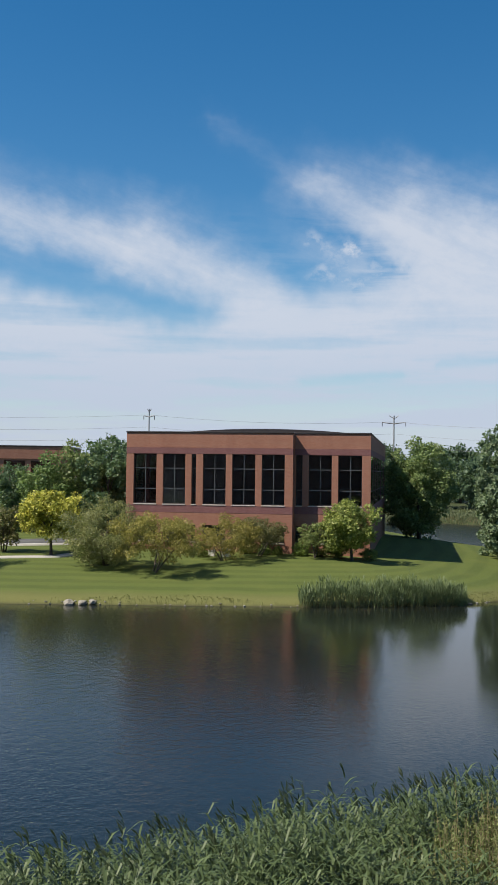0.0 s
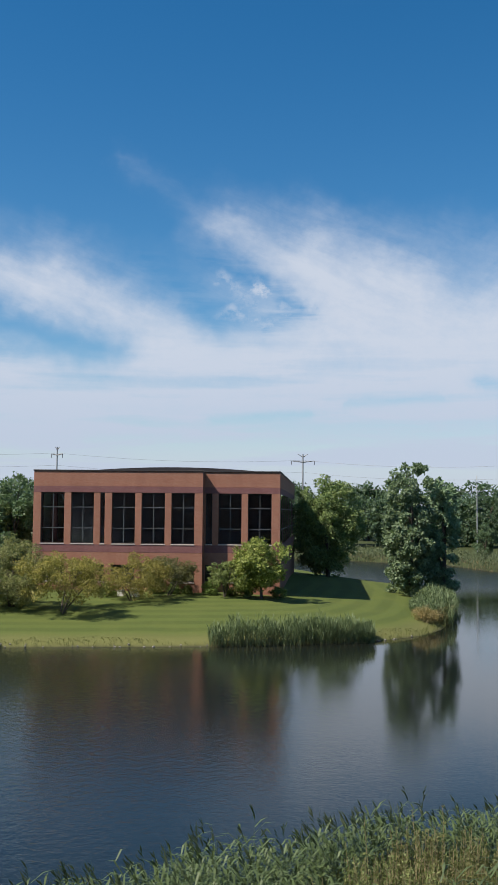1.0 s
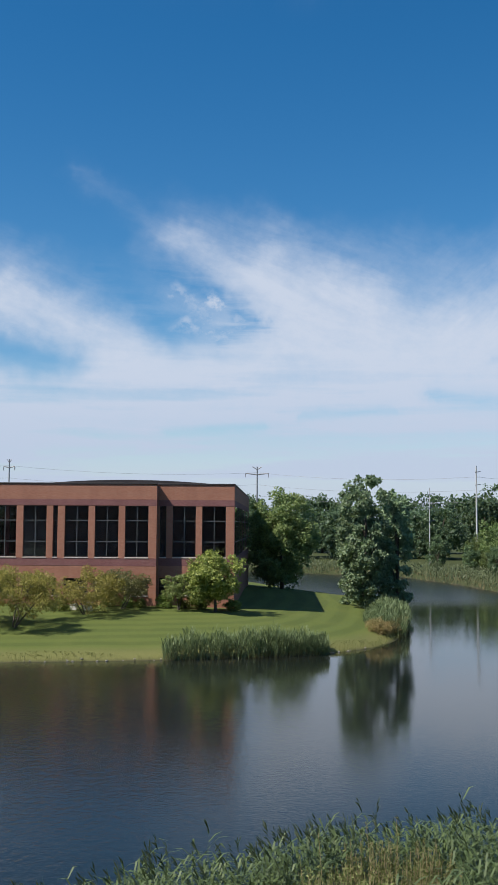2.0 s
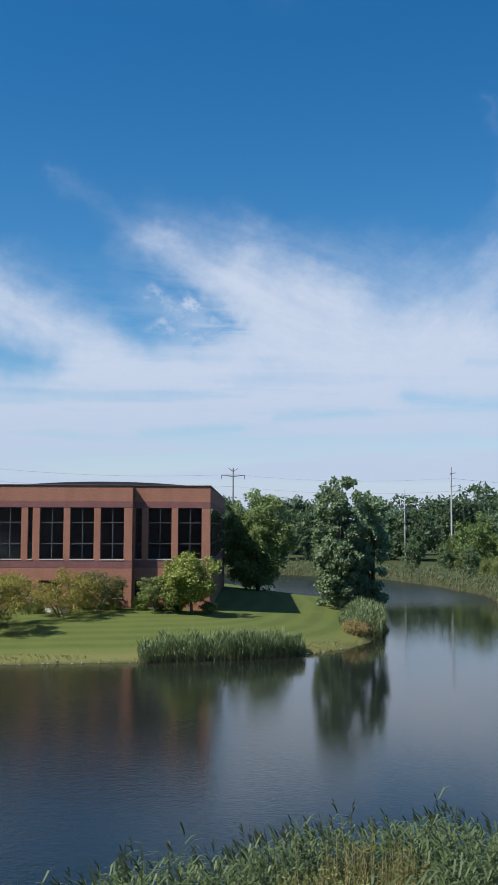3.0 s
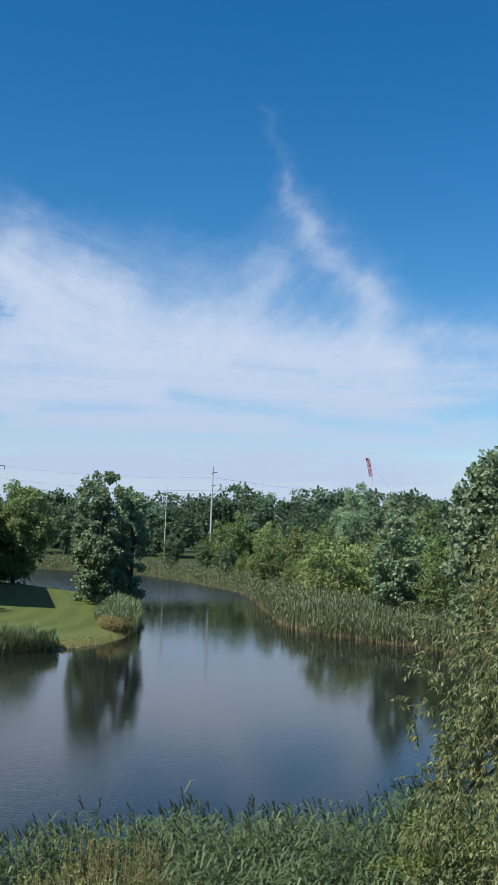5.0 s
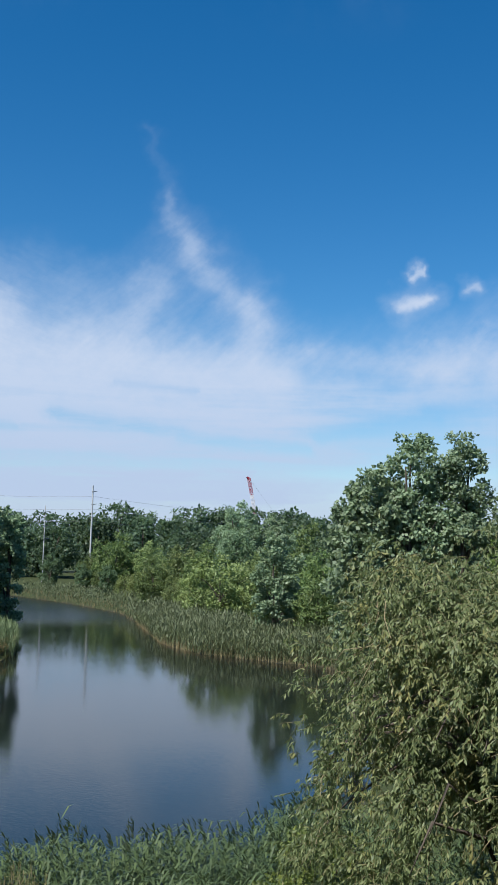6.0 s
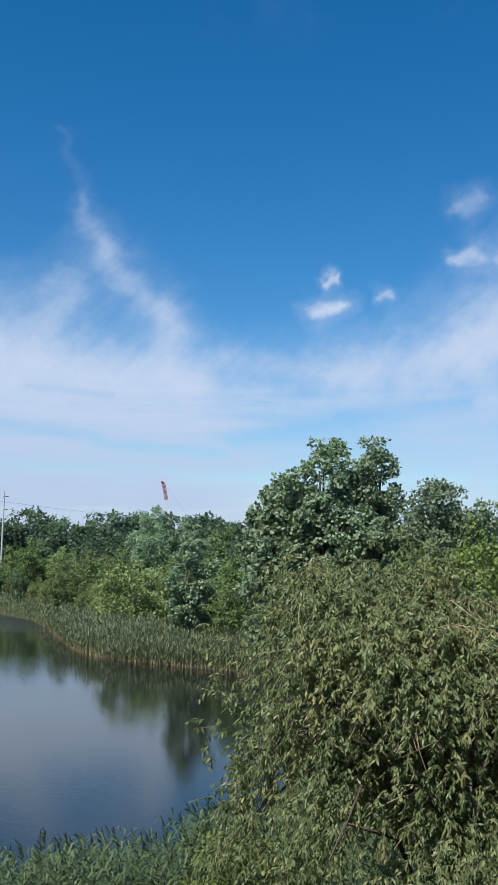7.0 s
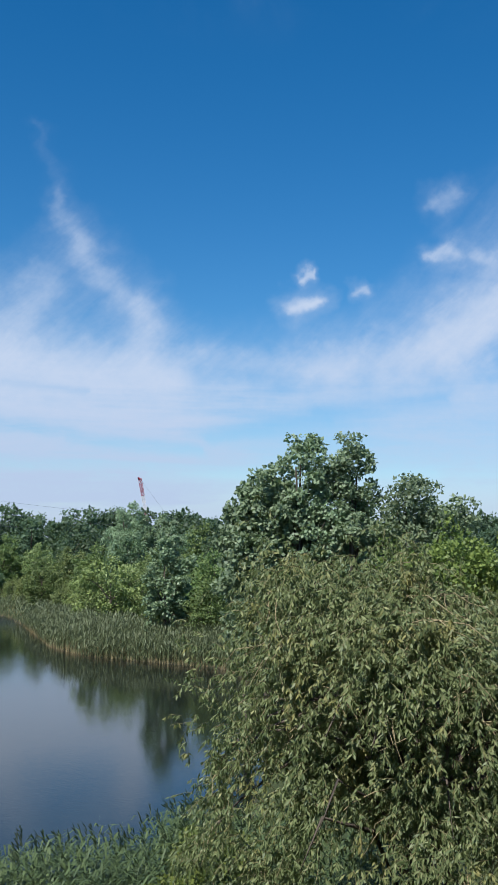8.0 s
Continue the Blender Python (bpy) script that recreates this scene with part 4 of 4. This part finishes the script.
# ---------------------------------------------------------------- reeds
def blades(rng, x, y, height, lean, leaf_count, leaf_len, leaf_wide, stem_wide, spread=1.0):
    """Reed plants: a thin stem and long bent leaves; gives verts, quads and the height along each plant."""
    count = len(x)
    z = ground_z(x, y)
    foot = np.stack([x, y, np.maximum(z, -0.5) - 0.05], axis=1)
    turn = rng.uniform(0, 2 * np.pi, count)
    tilt = np.stack([np.cos(turn) * lean, np.sin(turn) * lean, np.ones(count)], axis=1)
    tip = foot + unit(tilt) * height[:, None]
    side = np.stack([np.cos(turn + 1.57), np.sin(turn + 1.57), np.zeros(count)], axis=1) * stem_wide
    V, F, A = [], [], []
    stem = np.stack([foot - side, foot + side, tip + side * 0.3, tip - side * 0.3], axis=1)
    V.append(stem.reshape(-1, 3))
    A.append(np.tile([0.0, 0.0, 1.0, 1.0], count))
    F.append(np.arange(count * 4).reshape(-1, 4))
    base = count * 4
    for k in range(leaf_count):
        s = (k + 0.6 + rng.random(count) * 0.6) / (leaf_count + 0.6)
        s = 0.12 + 0.88 * s
        a = turn + k * 2.4 + rng.normal(size=count) * 0.5
        out = np.stack([np.cos(a), np.sin(a), np.zeros(count)], axis=1)
        p0 = foot + (tip - foot) * s[:, None]
        L = (leaf_len * rng.uniform(0.6, 1.2, count))[:, None]
        rise, fall = rng.uniform(0.55, 1.0, count)[:, None], rng.uniform(-0.45, 0.35, count)[:, None]
        up = np.array([0, 0, 1.0])
        p1 = p0 + out * L * 0.40 * spread + up * L * (0.42 + 0.25 * (1 - spread)) * rise
        p2 = p1 + out * L * 0.42 * spread + up * L * (0.32 * fall + 0.45 * (1 - spread))
        across = np.stack([-np.sin(a), np.cos(a), np.zeros(count)], axis=1) * leaf_wide
        quad = np.stack([p0 - across * 0.6, p0 + across * 0.6, p1 + across, p1 - across, p2], axis=1)
        V.append(quad.reshape(-1, 3))
        i = base + np.arange(count) * 5
        F.append(np.stack([i, i + 1, i + 2, i + 3], axis=1))
        F.append(np.stack([i + 3, i + 2, i + 4, i + 4], axis=1))
        A.append(np.repeat(s, 5))
        base += count * 5
    return np.concatenate(V), np.concatenate(F), np.concatenate(A)


def reed_mesh(name, V, F, A):
    tri = F[:, 2] == F[:, 3]
    F = np.concatenate([F[~tri][:, [0, 1, 2]], F[~tri][:, [0, 2, 3]], F[tri][:, [0, 1, 2]]])
    mesh = bpy.data.meshes.new(name)
    mesh.from_pydata(V.tolist(), [], F.tolist())
    mesh.attributes.new("along", "FLOAT", "POINT").data.foreach_set("value", A.astype(np.float32))
    return mesh


def near_reeds():
    rng = np.random.default_rng(40)
    x, y = rng.uniform(-9, 15, 15000), rng.uniform(11.0, 24, 15000)
    d = shore_distance(x, y)
    gap = np.sin(x * 2.3 + 1.0) * np.cos(y * 1.9 + x * 0.7)
    keep = (d > -1.0) & (d < 8.0) & (np.hypot(x - 11.1, y - 11.0) > 1.0) & (np.hypot(x - 5.2, y - 18.3) > 1.35) & (np.hypot(x - 3.8, y - 17.0) > 1.2) & ((gap > -0.35) | (rng.random(len(x)) < 0.22))
    x, y, d = x[keep], y[keep], d[keep]
    clump = 0.5 + 0.5 * np.sin(x * 1.7 + y * 0.6) * np.cos(y * 1.3 - x * 0.5)
    height = 1.72 + 0.5 * clump + 0.22 * np.clip((x - 1.0) / 4, 0, 1) + rng.normal(size=len(x)) * 0.17 - 0.07 * np.clip(d, 0, 5)
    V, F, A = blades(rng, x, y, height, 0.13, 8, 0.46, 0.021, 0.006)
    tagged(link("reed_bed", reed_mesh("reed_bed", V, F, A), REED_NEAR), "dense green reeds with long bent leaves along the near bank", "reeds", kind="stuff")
    # dark upright tips over the outer reeds
    pick = rng.choice(np.nonzero((d < 3.0) & (height > 1.8))[0], 520, replace=False)
    top = np.stack([x[pick], y[pick], ground_z(x[pick], y[pick]) + height[pick] * 0.96], axis=1)
    per = 9
    up = np.tile(np.linspace(0, 0.24, per), len(top))
    place = np.repeat(top, per, axis=0) + np.stack([np.zeros(len(up)), np.zeros(len(up)), up], axis=1)
    lean = np.repeat(unit(rng.normal(size=(len(top), 3)) * 0.5 + np.array([-1.1, 0, 0])) * np.array([1, 1, 0]), per, axis=0)
    place += lean * (up ** 2)[:, None] * 1.2
    along = unit(lean * 0.6 + rng.normal(size=(len(place), 3)) * 0.2 + np.array([0, 0, 0.8]))
    size = rng.uniform(0.10, 0.21, len(place))
    tagged(link("reed_tips", mesh_of("reed_tips", *leaves(place, along, unit(rng.normal(size=place.shape)), size, size * 0.085)), PLUME),
           "dark upright leaf tips on top of the near reeds", "reeds", kind="stuff")


def bank_reeds(name, label, seed, count, region, tall, clump_wide, spread=0.6, mat=None, leaf=0.6):
    rng = np.random.default_rng(seed)
    x, y = rng.uniform(region[0], region[1], count), rng.uniform(region[2], region[3], count)
    d = shore_distance(x, y)
    keep = (d > region[4]) & (d < region[5] + 0.9 * np.sin(x * 0.31) * np.cos(y * 0.23)) & ((x > 35) | (y < 100) | (y > 174))
    x, y = x[keep], y[keep]
    swell = np.sin(x * 0.8 + seed) * np.cos(y * 0.55)
    height = tall * (0.80 + 0.17 * swell + 0.09 * np.sin(x * 2.9 + y * 2.1) + rng.normal(size=len(x)) * 0.09)
    ends = np.minimum(x - region[0], region[1] - x)
    height *= 0.72 + 0.28 * np.clip(ends / 1.4, 0, 1)
    if region[1] < 35:
        height *= 0.2 + 0.8 * np.clip((region[5] - shore_distance(x, y)) / (0.5 * region[5]), 0, 1)
    V, F, A = blades(rng, x, y, height, 0.07, 4, leaf, 0.02 * clump_wide, 0.010 * clump_wide, spread)
    tagged(link(name, reed_mesh(name, V, F, A), mat or REED_FAR), label, "reeds", kind="stuff")


near_reeds()
bank_reeds("cattail_bed", "bed of upright green cattails at the lawn's edge", 51, 9500, (3.4, 14.6, 62, 69, -0.6, 1.2), 1.8, 0.85, 0.5, CATTAIL)
bank_reeds("cattail_bed", "green cattails round the lawn's point", 52, 9000, (20.5, 29.5, 76, 95, -0.4, 3.2), 1.8, 1.0, 0.5, CATTAIL)
bank_reeds("reed_bank", "tall grey-green reeds with tan feet along the wooded bank", 53, 24000, (36, 50, 55, 105, -0.5, 5.5), 2.2, 1.5)
bank_reeds("reed_bank", "tall grey-green reeds across the pond's far end", 54, 19000, (8, 62, 105, 192, -0.5, 4.5), 2.1, 2.2)

bank_reeds("shore_grass", "unmown yellowish grass along the lawn's waterline", 55, 26000, (-32, 27, 62, 84, 0.0, 0.8), 0.32, 0.5, 0.7, FRINGE, 0.22)


# ---------------------------------------------------------------- small planting
def make_shrub(name, label, x, y, h, w, seed, mat, leaf, count, group=""):
    rng = np.random.default_rng(seed)
    shrub = tagged(new(name), label, "shrub", group)
    centres, radii = crown_blobs(rng, h, w, -0.15, 22, 0.34)
    centres[:, 2] = np.maximum(centres[:, 2], 0.12 * h)
    stems = [tube([(0, 0, -0.2), c * 0.5, c], [0.03, 0.02, 0.008], 5) for c in centres[:8]]
    link("stem", mesh_of("stem", *joined(stems), True), BARK, shrub)
    link("crown", mesh_of("crown", *crown_leaves(rng, centres, radii, count, leaf, 0.9, 0.0)), mat, shrub)
    return stand(shrub, x, y)


def make_weeds(x, y, h, spread, seed, stalks):
    """A loose clump of upright leafy stalks of uneven height."""
    rng = np.random.default_rng(seed)
    weeds = tagged(new("weed_clump"), "tall olive-tan leafy weeds among the reeds", "weeds")
    turn, out = rng.uniform(0, 2 * np.pi, stalks), spread * np.sqrt(rng.random(stalks))
    foot = np.stack([np.cos(turn) * out, np.sin(turn) * out, np.full(stalks, -0.1)], axis=1)
    tall = h * rng.uniform(0.62, 1.0, stalks) * (1 - 0.25 * (out / spread) ** 2)
    tall[rng.random(stalks) < 0.04] *= 1.22
    tip = foot * np.array([1.15, 1.15, 0]) + rng.normal(size=(stalks, 3)) * np.array([0.14, 0.14, 0]) + np.array([0, 0, 1.0]) * tall[:, None]
    link("stalk", mesh_of("stalk", *joined([tube([a, (a + b) / 2 + rng.normal(size=3) * 0.03, b], [0.009, 0.007, 0.004], 4) for a, b in zip(foot, tip)]), True), BARE, weeds)
    per = 90
    f = rng.uniform(0.12, 1.0, (stalks, per, 1))
    place = (foot[:, None] * (1 - f) + tip[:, None] * f + rng.normal(size=(stalks, per, 3)) * 0.055 * (1.15 - f)).reshape(-1, 3)
    total = len(place)
    along = unit(unit(rng.normal(size=(total, 3))) * 0.8 + np.array([0, 0, 0.5]))
    size = rng.uniform(0.035, 0.085, total)
    link("crown", mesh_of("crown", *leaves(place, along, unit(rng.normal(size=(total, 3)) + np.array([0, 0, 0.6])), size, size * 0.2)), LEAF_WEED, weeds)
    return stand(weeds, x, y)


for k, (x, y, h, w) in enumerate([(4.4, 83.0, 1.1, 1.6), (6.1, 82.7, 1.0, 1.5), (7.2, 82.4, 0.9, 1.3), (-0.2, 83.7, 1.0, 1.5), (1.4, 83.5, 0.8, 1.2), (2.5, 83.3, 0.7, 1.0),
                                  (-4.0, 81.5, 1.0, 1.9), (9.9, 81.9, 0.9, 1.4), (-13.2, 80.2, 1.2, 1.8)]):
    make_shrub("shrub", "low rounded green shrub by the brick wall", x, y, h, w, 200 + k, LEAF_SHRUB, 0.12, 1300, "shrubs by the wall")
make_weeds(5.3, 18.6, 2.3, 1.3, 220, 300)
make_weeds(3.9, 17.2, 2.15, 1.15, 221, 260)
make_shrub("bank_shrub", "light green leafy shrub under the willow", 10.4, 15.4, 2.6, 2.4, 222, LEAF_SHRUB, 0.09, 10000)
make_shrub("bank_shrub", "light green leafy shrub under the willow", 9.6, 13.8, 2.9, 2.4, 223, LEAF_WILLOW, 0.09, 9000)
for k, (x, y, w) in enumerate([(21.6, 77.2, 2.6), (22.5, 79.4, 2.4), (20.3, 75.2, 2.4)]):
    make_shrub("weed_clump", "rust-brown dry weeds at the waterline", x, y, 0.95, w, 230 + k, LEAF_RUST, 0.10, 2600, "rusty weeds")


# ---------------------------------------------------------------- path, stones
def strip(name, label, category, points, width, thick, mat):
    """A paved strip that follows the ground."""
    V, F = [], []
    pts = [Vector((*p, 0)) for p in points]
    dense = [p.lerp(q, k / 8) for p, q in zip(pts, pts[1:]) for k in range(8)] + [pts[-1]]
    for i, p in enumerate(dense):
        way = (dense[min(i + 1, len(dense) - 1)] - dense[max(i - 1, 0)]).normalized()
        side = Vector((-way.y, way.x, 0)) * width / 2
        for q, dz in ((p - side, -0.2), (p - side, thick), (p + side, thick), (p + side, -0.2)):
            V.append((q.x, q.y, float(ground_z(p.x, p.y)) + dz + 0.03))
    for i in range(len(dense) - 1):
        for k in range(3):
            a = i * 4 + k
            F.append((a, a + 1, a + 5, a + 4))
    return tagged(link(name, mesh_of(name, V, F), mat), label, category, kind="structure")


strip("pavement", "pale concrete path across the lawn", "path", [(-60, 79.5), (-30, 79.4), (-20, 79.6), (-15.2, 80.6), (-12.8, 83.5)], 1.3, 0.03, CONCRETE)
strip("road", "asphalt drive beside the office building", "road", [(-70, 92), (-30, 91.5), (-20, 91), (-14, 93)], 6.5, 0.03, ASPHALT)
strip("kerb", "pale concrete kerb along the drive", "kerb", [(-70, 88.4), (-30, 88), (-20, 87.5), (-14.6, 89.2)], 0.5, 0.14, CONCRETE)


def make_stone(label, x, y, size, seed, group=""):
    rng = np.random.default_rng(seed)
    bm = bmesh.new()
    bmesh.ops.create_icosphere(bm, subdivisions=2, radius=1.0)
    for v in bm.verts:
        k = 1 + 0.42 * noise.noise(v.co * 1.6 + Vector((seed, 0, 0))) + 0.12 * noise.noise(v.co * 4.0 + Vector((0, seed, 0)))
        v.co = Vector((v.co.x * size * k, v.co.y * size * 0.8 * k, v.co.z * size * 0.62 * k))
    ob = part("stone", bm, STONE, None)
    ob.matrix_world = pose(x, y, max(float(ground_z(x, y)), 0.0) + size * 0.22, 0, 0, rng.uniform(0, 180))
    return tagged(ob, label, "stone", group)


for k, (x, size) in enumerate([(-11.45, 0.42), (-10.6, 0.32), (-10.0, 0.27)]):
    make_stone("large pale boulder at the pond's edge", x, 64.75 + 0.12 * k, size, 300 + k, "boulders")
rng_stone = np.random.default_rng(310)
for k in range(46):
    x = float(rng_stone.uniform(-24, 3.4)) if k < 34 else float(rng_stone.uniform(14.4, 18))
    y = 64.8 if x < 4 else 66.9 + (x - 14.3) * 0.76
    make_stone("small pale stone at the waterline", x, y + float(rng_stone.uniform(0.0, 0.35)), float(rng_stone.uniform(0.04, 0.11)), 320 + k, "shore stones")


# ---------------------------------------------------------------- power line, crane, far building
def beam(a, b, r0, r1=None, sides=6):
    return tube([a, b], [r0, r0 if r1 is None else r1], sides)


def make_pylon(x, y, top, arm, label):
    pylon = tagged(new("power_pole"), label, "power pole", "power poles")
    link("pole", mesh_of("pole", *beam((0, 0, 0), (0, 0, top), 0.19, 0.12, 8), True), STEEL, pylon)
    for side in (-1, 1):
        link("cross_arm", mesh_of("cross_arm", *beam((0, 0, top - 1.6), (side * arm, 0, top - 1.35), 0.13, 0.08), True), STEEL, pylon)
        link("insulator", mesh_of("insulator", *beam((side * arm, 0, top - 1.4), (side * arm, 0, top - 2.15), 0.09, 0.06), True), WIRE, pylon)
        link("cross_arm", mesh_of("cross_arm", *beam((0, 0, top - 0.6), (side * arm * 0.42, 0, top), 0.1, 0.06), True), STEEL, pylon)
    pylon.matrix_world = pose(x, y, 0, 0, 0, -12)
    return pylon


make_pylon(-19.9, 199.0, 21.0, 1.1, "grey steel power pole with short arms")
make_pylon(28.6, 198.0, 20.2, 2.3, "grey steel power pole with wide arms")


def make_mast(x, y, top, r, label):
    mast = tagged(new("power_pole"), label, "power pole", "power poles")
    link("pole", mesh_of("pole", *beam((0, 0, 0), (0, 0, top), r, r * 0.6, 8), True), POLE, mast)
    for dz in (1.2, 3.6, 6.0):
        link("insulator", mesh_of("insulator", *beam((-0.2, 0, top - dz), (1.1, 0, top - dz + 0.2), 0.08, 0.05), True), WIRE, mast)
    mast.matrix_world = pose(x, y, 0, 0, 0, 20)
    return mast


make_mast(66.65, 178.0, 19.75, 0.21, "tall pale steel pole above the woods")
make_mast(56.1, 173.2, 15.4, 0.11, "slim pale pole among the distant trees")


def wire(a, b, sag, label):
    a, b = Vector(a), Vector(b)
    pts = [a.lerp(b, k / 16) - Vector((0, 0, sag * 4 * (k / 16) * (1 - k / 16))) for k in range(17)]
    tagged(link("power_line", mesh_of("power_line", *tube(pts, [0.022] * 17, 4)), WIRE), label, "power line", "power lines")


POSTS = [(-90.0, 199.0, 21.0), (-19.9, 199.0, 21.0), (28.6, 198.0, 20.2), (66.65, 178.0, 18.9), (150.0, 205.0, 17.5)]
for p, q in zip(POSTS, POSTS[1:]):
    for dz in (1.2, 3.6, 5.8):
        wire((p[0], p[1], p[2] - dz), (q[0], q[1], q[2] - dz), 0.9, "thin dark power line strung between poles")


def build_crane():
    crane = tagged(new("crane"), "red and white lattice crane boom rising over the woods", "crane")
    foot, tip = Vector((202.5, 345.0, 0.0)), Vector((196.0, 348.7, 37.0))
    way = (tip - foot).normalized()
    side = way.cross(Vector((0, 1, 0))).normalized()
    deep = way.cross(side)
    total = (tip - foot).length
    bays = 22
    corners = [side * a + deep * b for a, b in ((-0.45, -0.45), (0.45, -0.45), (0.45, 0.45), (-0.45, 0.45))]
    for k in range(bays):
        p, q = foot + way * total * k / bays, foot + way * total * (k + 1) / bays
        bars = []
        for c, d in zip(corners, corners[1:] + corners[:1]):
            bars += [beam(p + c, q + c, 0.11, None, 4), beam(p + c, q + d, 0.06, None, 4), beam(p + c, p + d, 0.06, None, 4)]
        red = k >= bays - 3 or (k // 2) % 3 == 0
        link("boom_section", mesh_of("boom_section", *joined(bars)), CRANE_RED if red else CRANE_WHITE, crane)
    link("boom_head", mesh_of("boom_head", *beam(tip - way * 0.2, tip + Vector((-0.9, 0, 0.3)), 0.5, 0.3, 6)), CRANE_RED, crane)
    link("cable", mesh_of("cable", *beam(tip, foot + Vector((6, -4, 18)), 0.025, None, 4)), WIRE, crane)


build_crane()


def build_far_office():
    far = tagged(new("office_building"), "distant low red brick office behind the trees", "building")
    part("wall", box(-40, 14.3, 0, 22, 1.5, 10.5, 0.02), BRICK, far)
    part("parapet", box(-40.2, 14.5, -0.2, 22.2, 10.504, 12.6, 0.02), BRICK, far)
    part("coping", box(-40.3, 14.6, -0.3, 22.3, 12.604, 12.85, 0.02), COPING, far)
    for k in range(11):
        x = -38 + 4.6 * k
        part("window", box(x, x + 3.6, -0.10, -0.02, 7.6, 10.2), GLASS, far)
        part("window", box(x, x + 3.6, -0.10, -0.02, 3.4, 6.0), GLASS, far)
    far.matrix_world = pose(-46, 174.5, 0, 0, 0, 4)


build_far_office()


# ---------------------------------------------------------------- the building from which the view is taken
def build_near_office():
    near = tagged(new("office_building"), "tall red brick office on the near bank", "building")
    part("wall", box(-95, 60, -16, -1.2, -0.5, 18, 0.02), BRICK, near)
    part("coping", box(-95.1, 60.1, -16.1, -1.1, 18.004, 18.2, 0.02), COPING, near)


build_near_office()


def make_utility_box(x, y, w, h):
    unit_box = tagged(new("utility_box"), "small white utility cabinet on the lawn", "utility box", "utility boxes")
    part("cabinet", box(-w / 2, w / 2, -0.25, 0.25, -0.1, h, 0.03), CRANE_WHITE, unit_box)
    part("lid", box(-w / 2 - 0.03, w / 2 + 0.03, -0.29, 0.29, h + 0.003, h + 0.07, 0.015), CRANE_WHITE, unit_box)
    unit_box.matrix_world = pose(x, y, float(ground_z(x, y)), 0, 0, -9)


make_utility_box(-1.75, 81.9, 0.7, 0.55)
make_utility_box(-2.9, 82.1, 0.5, 0.4)
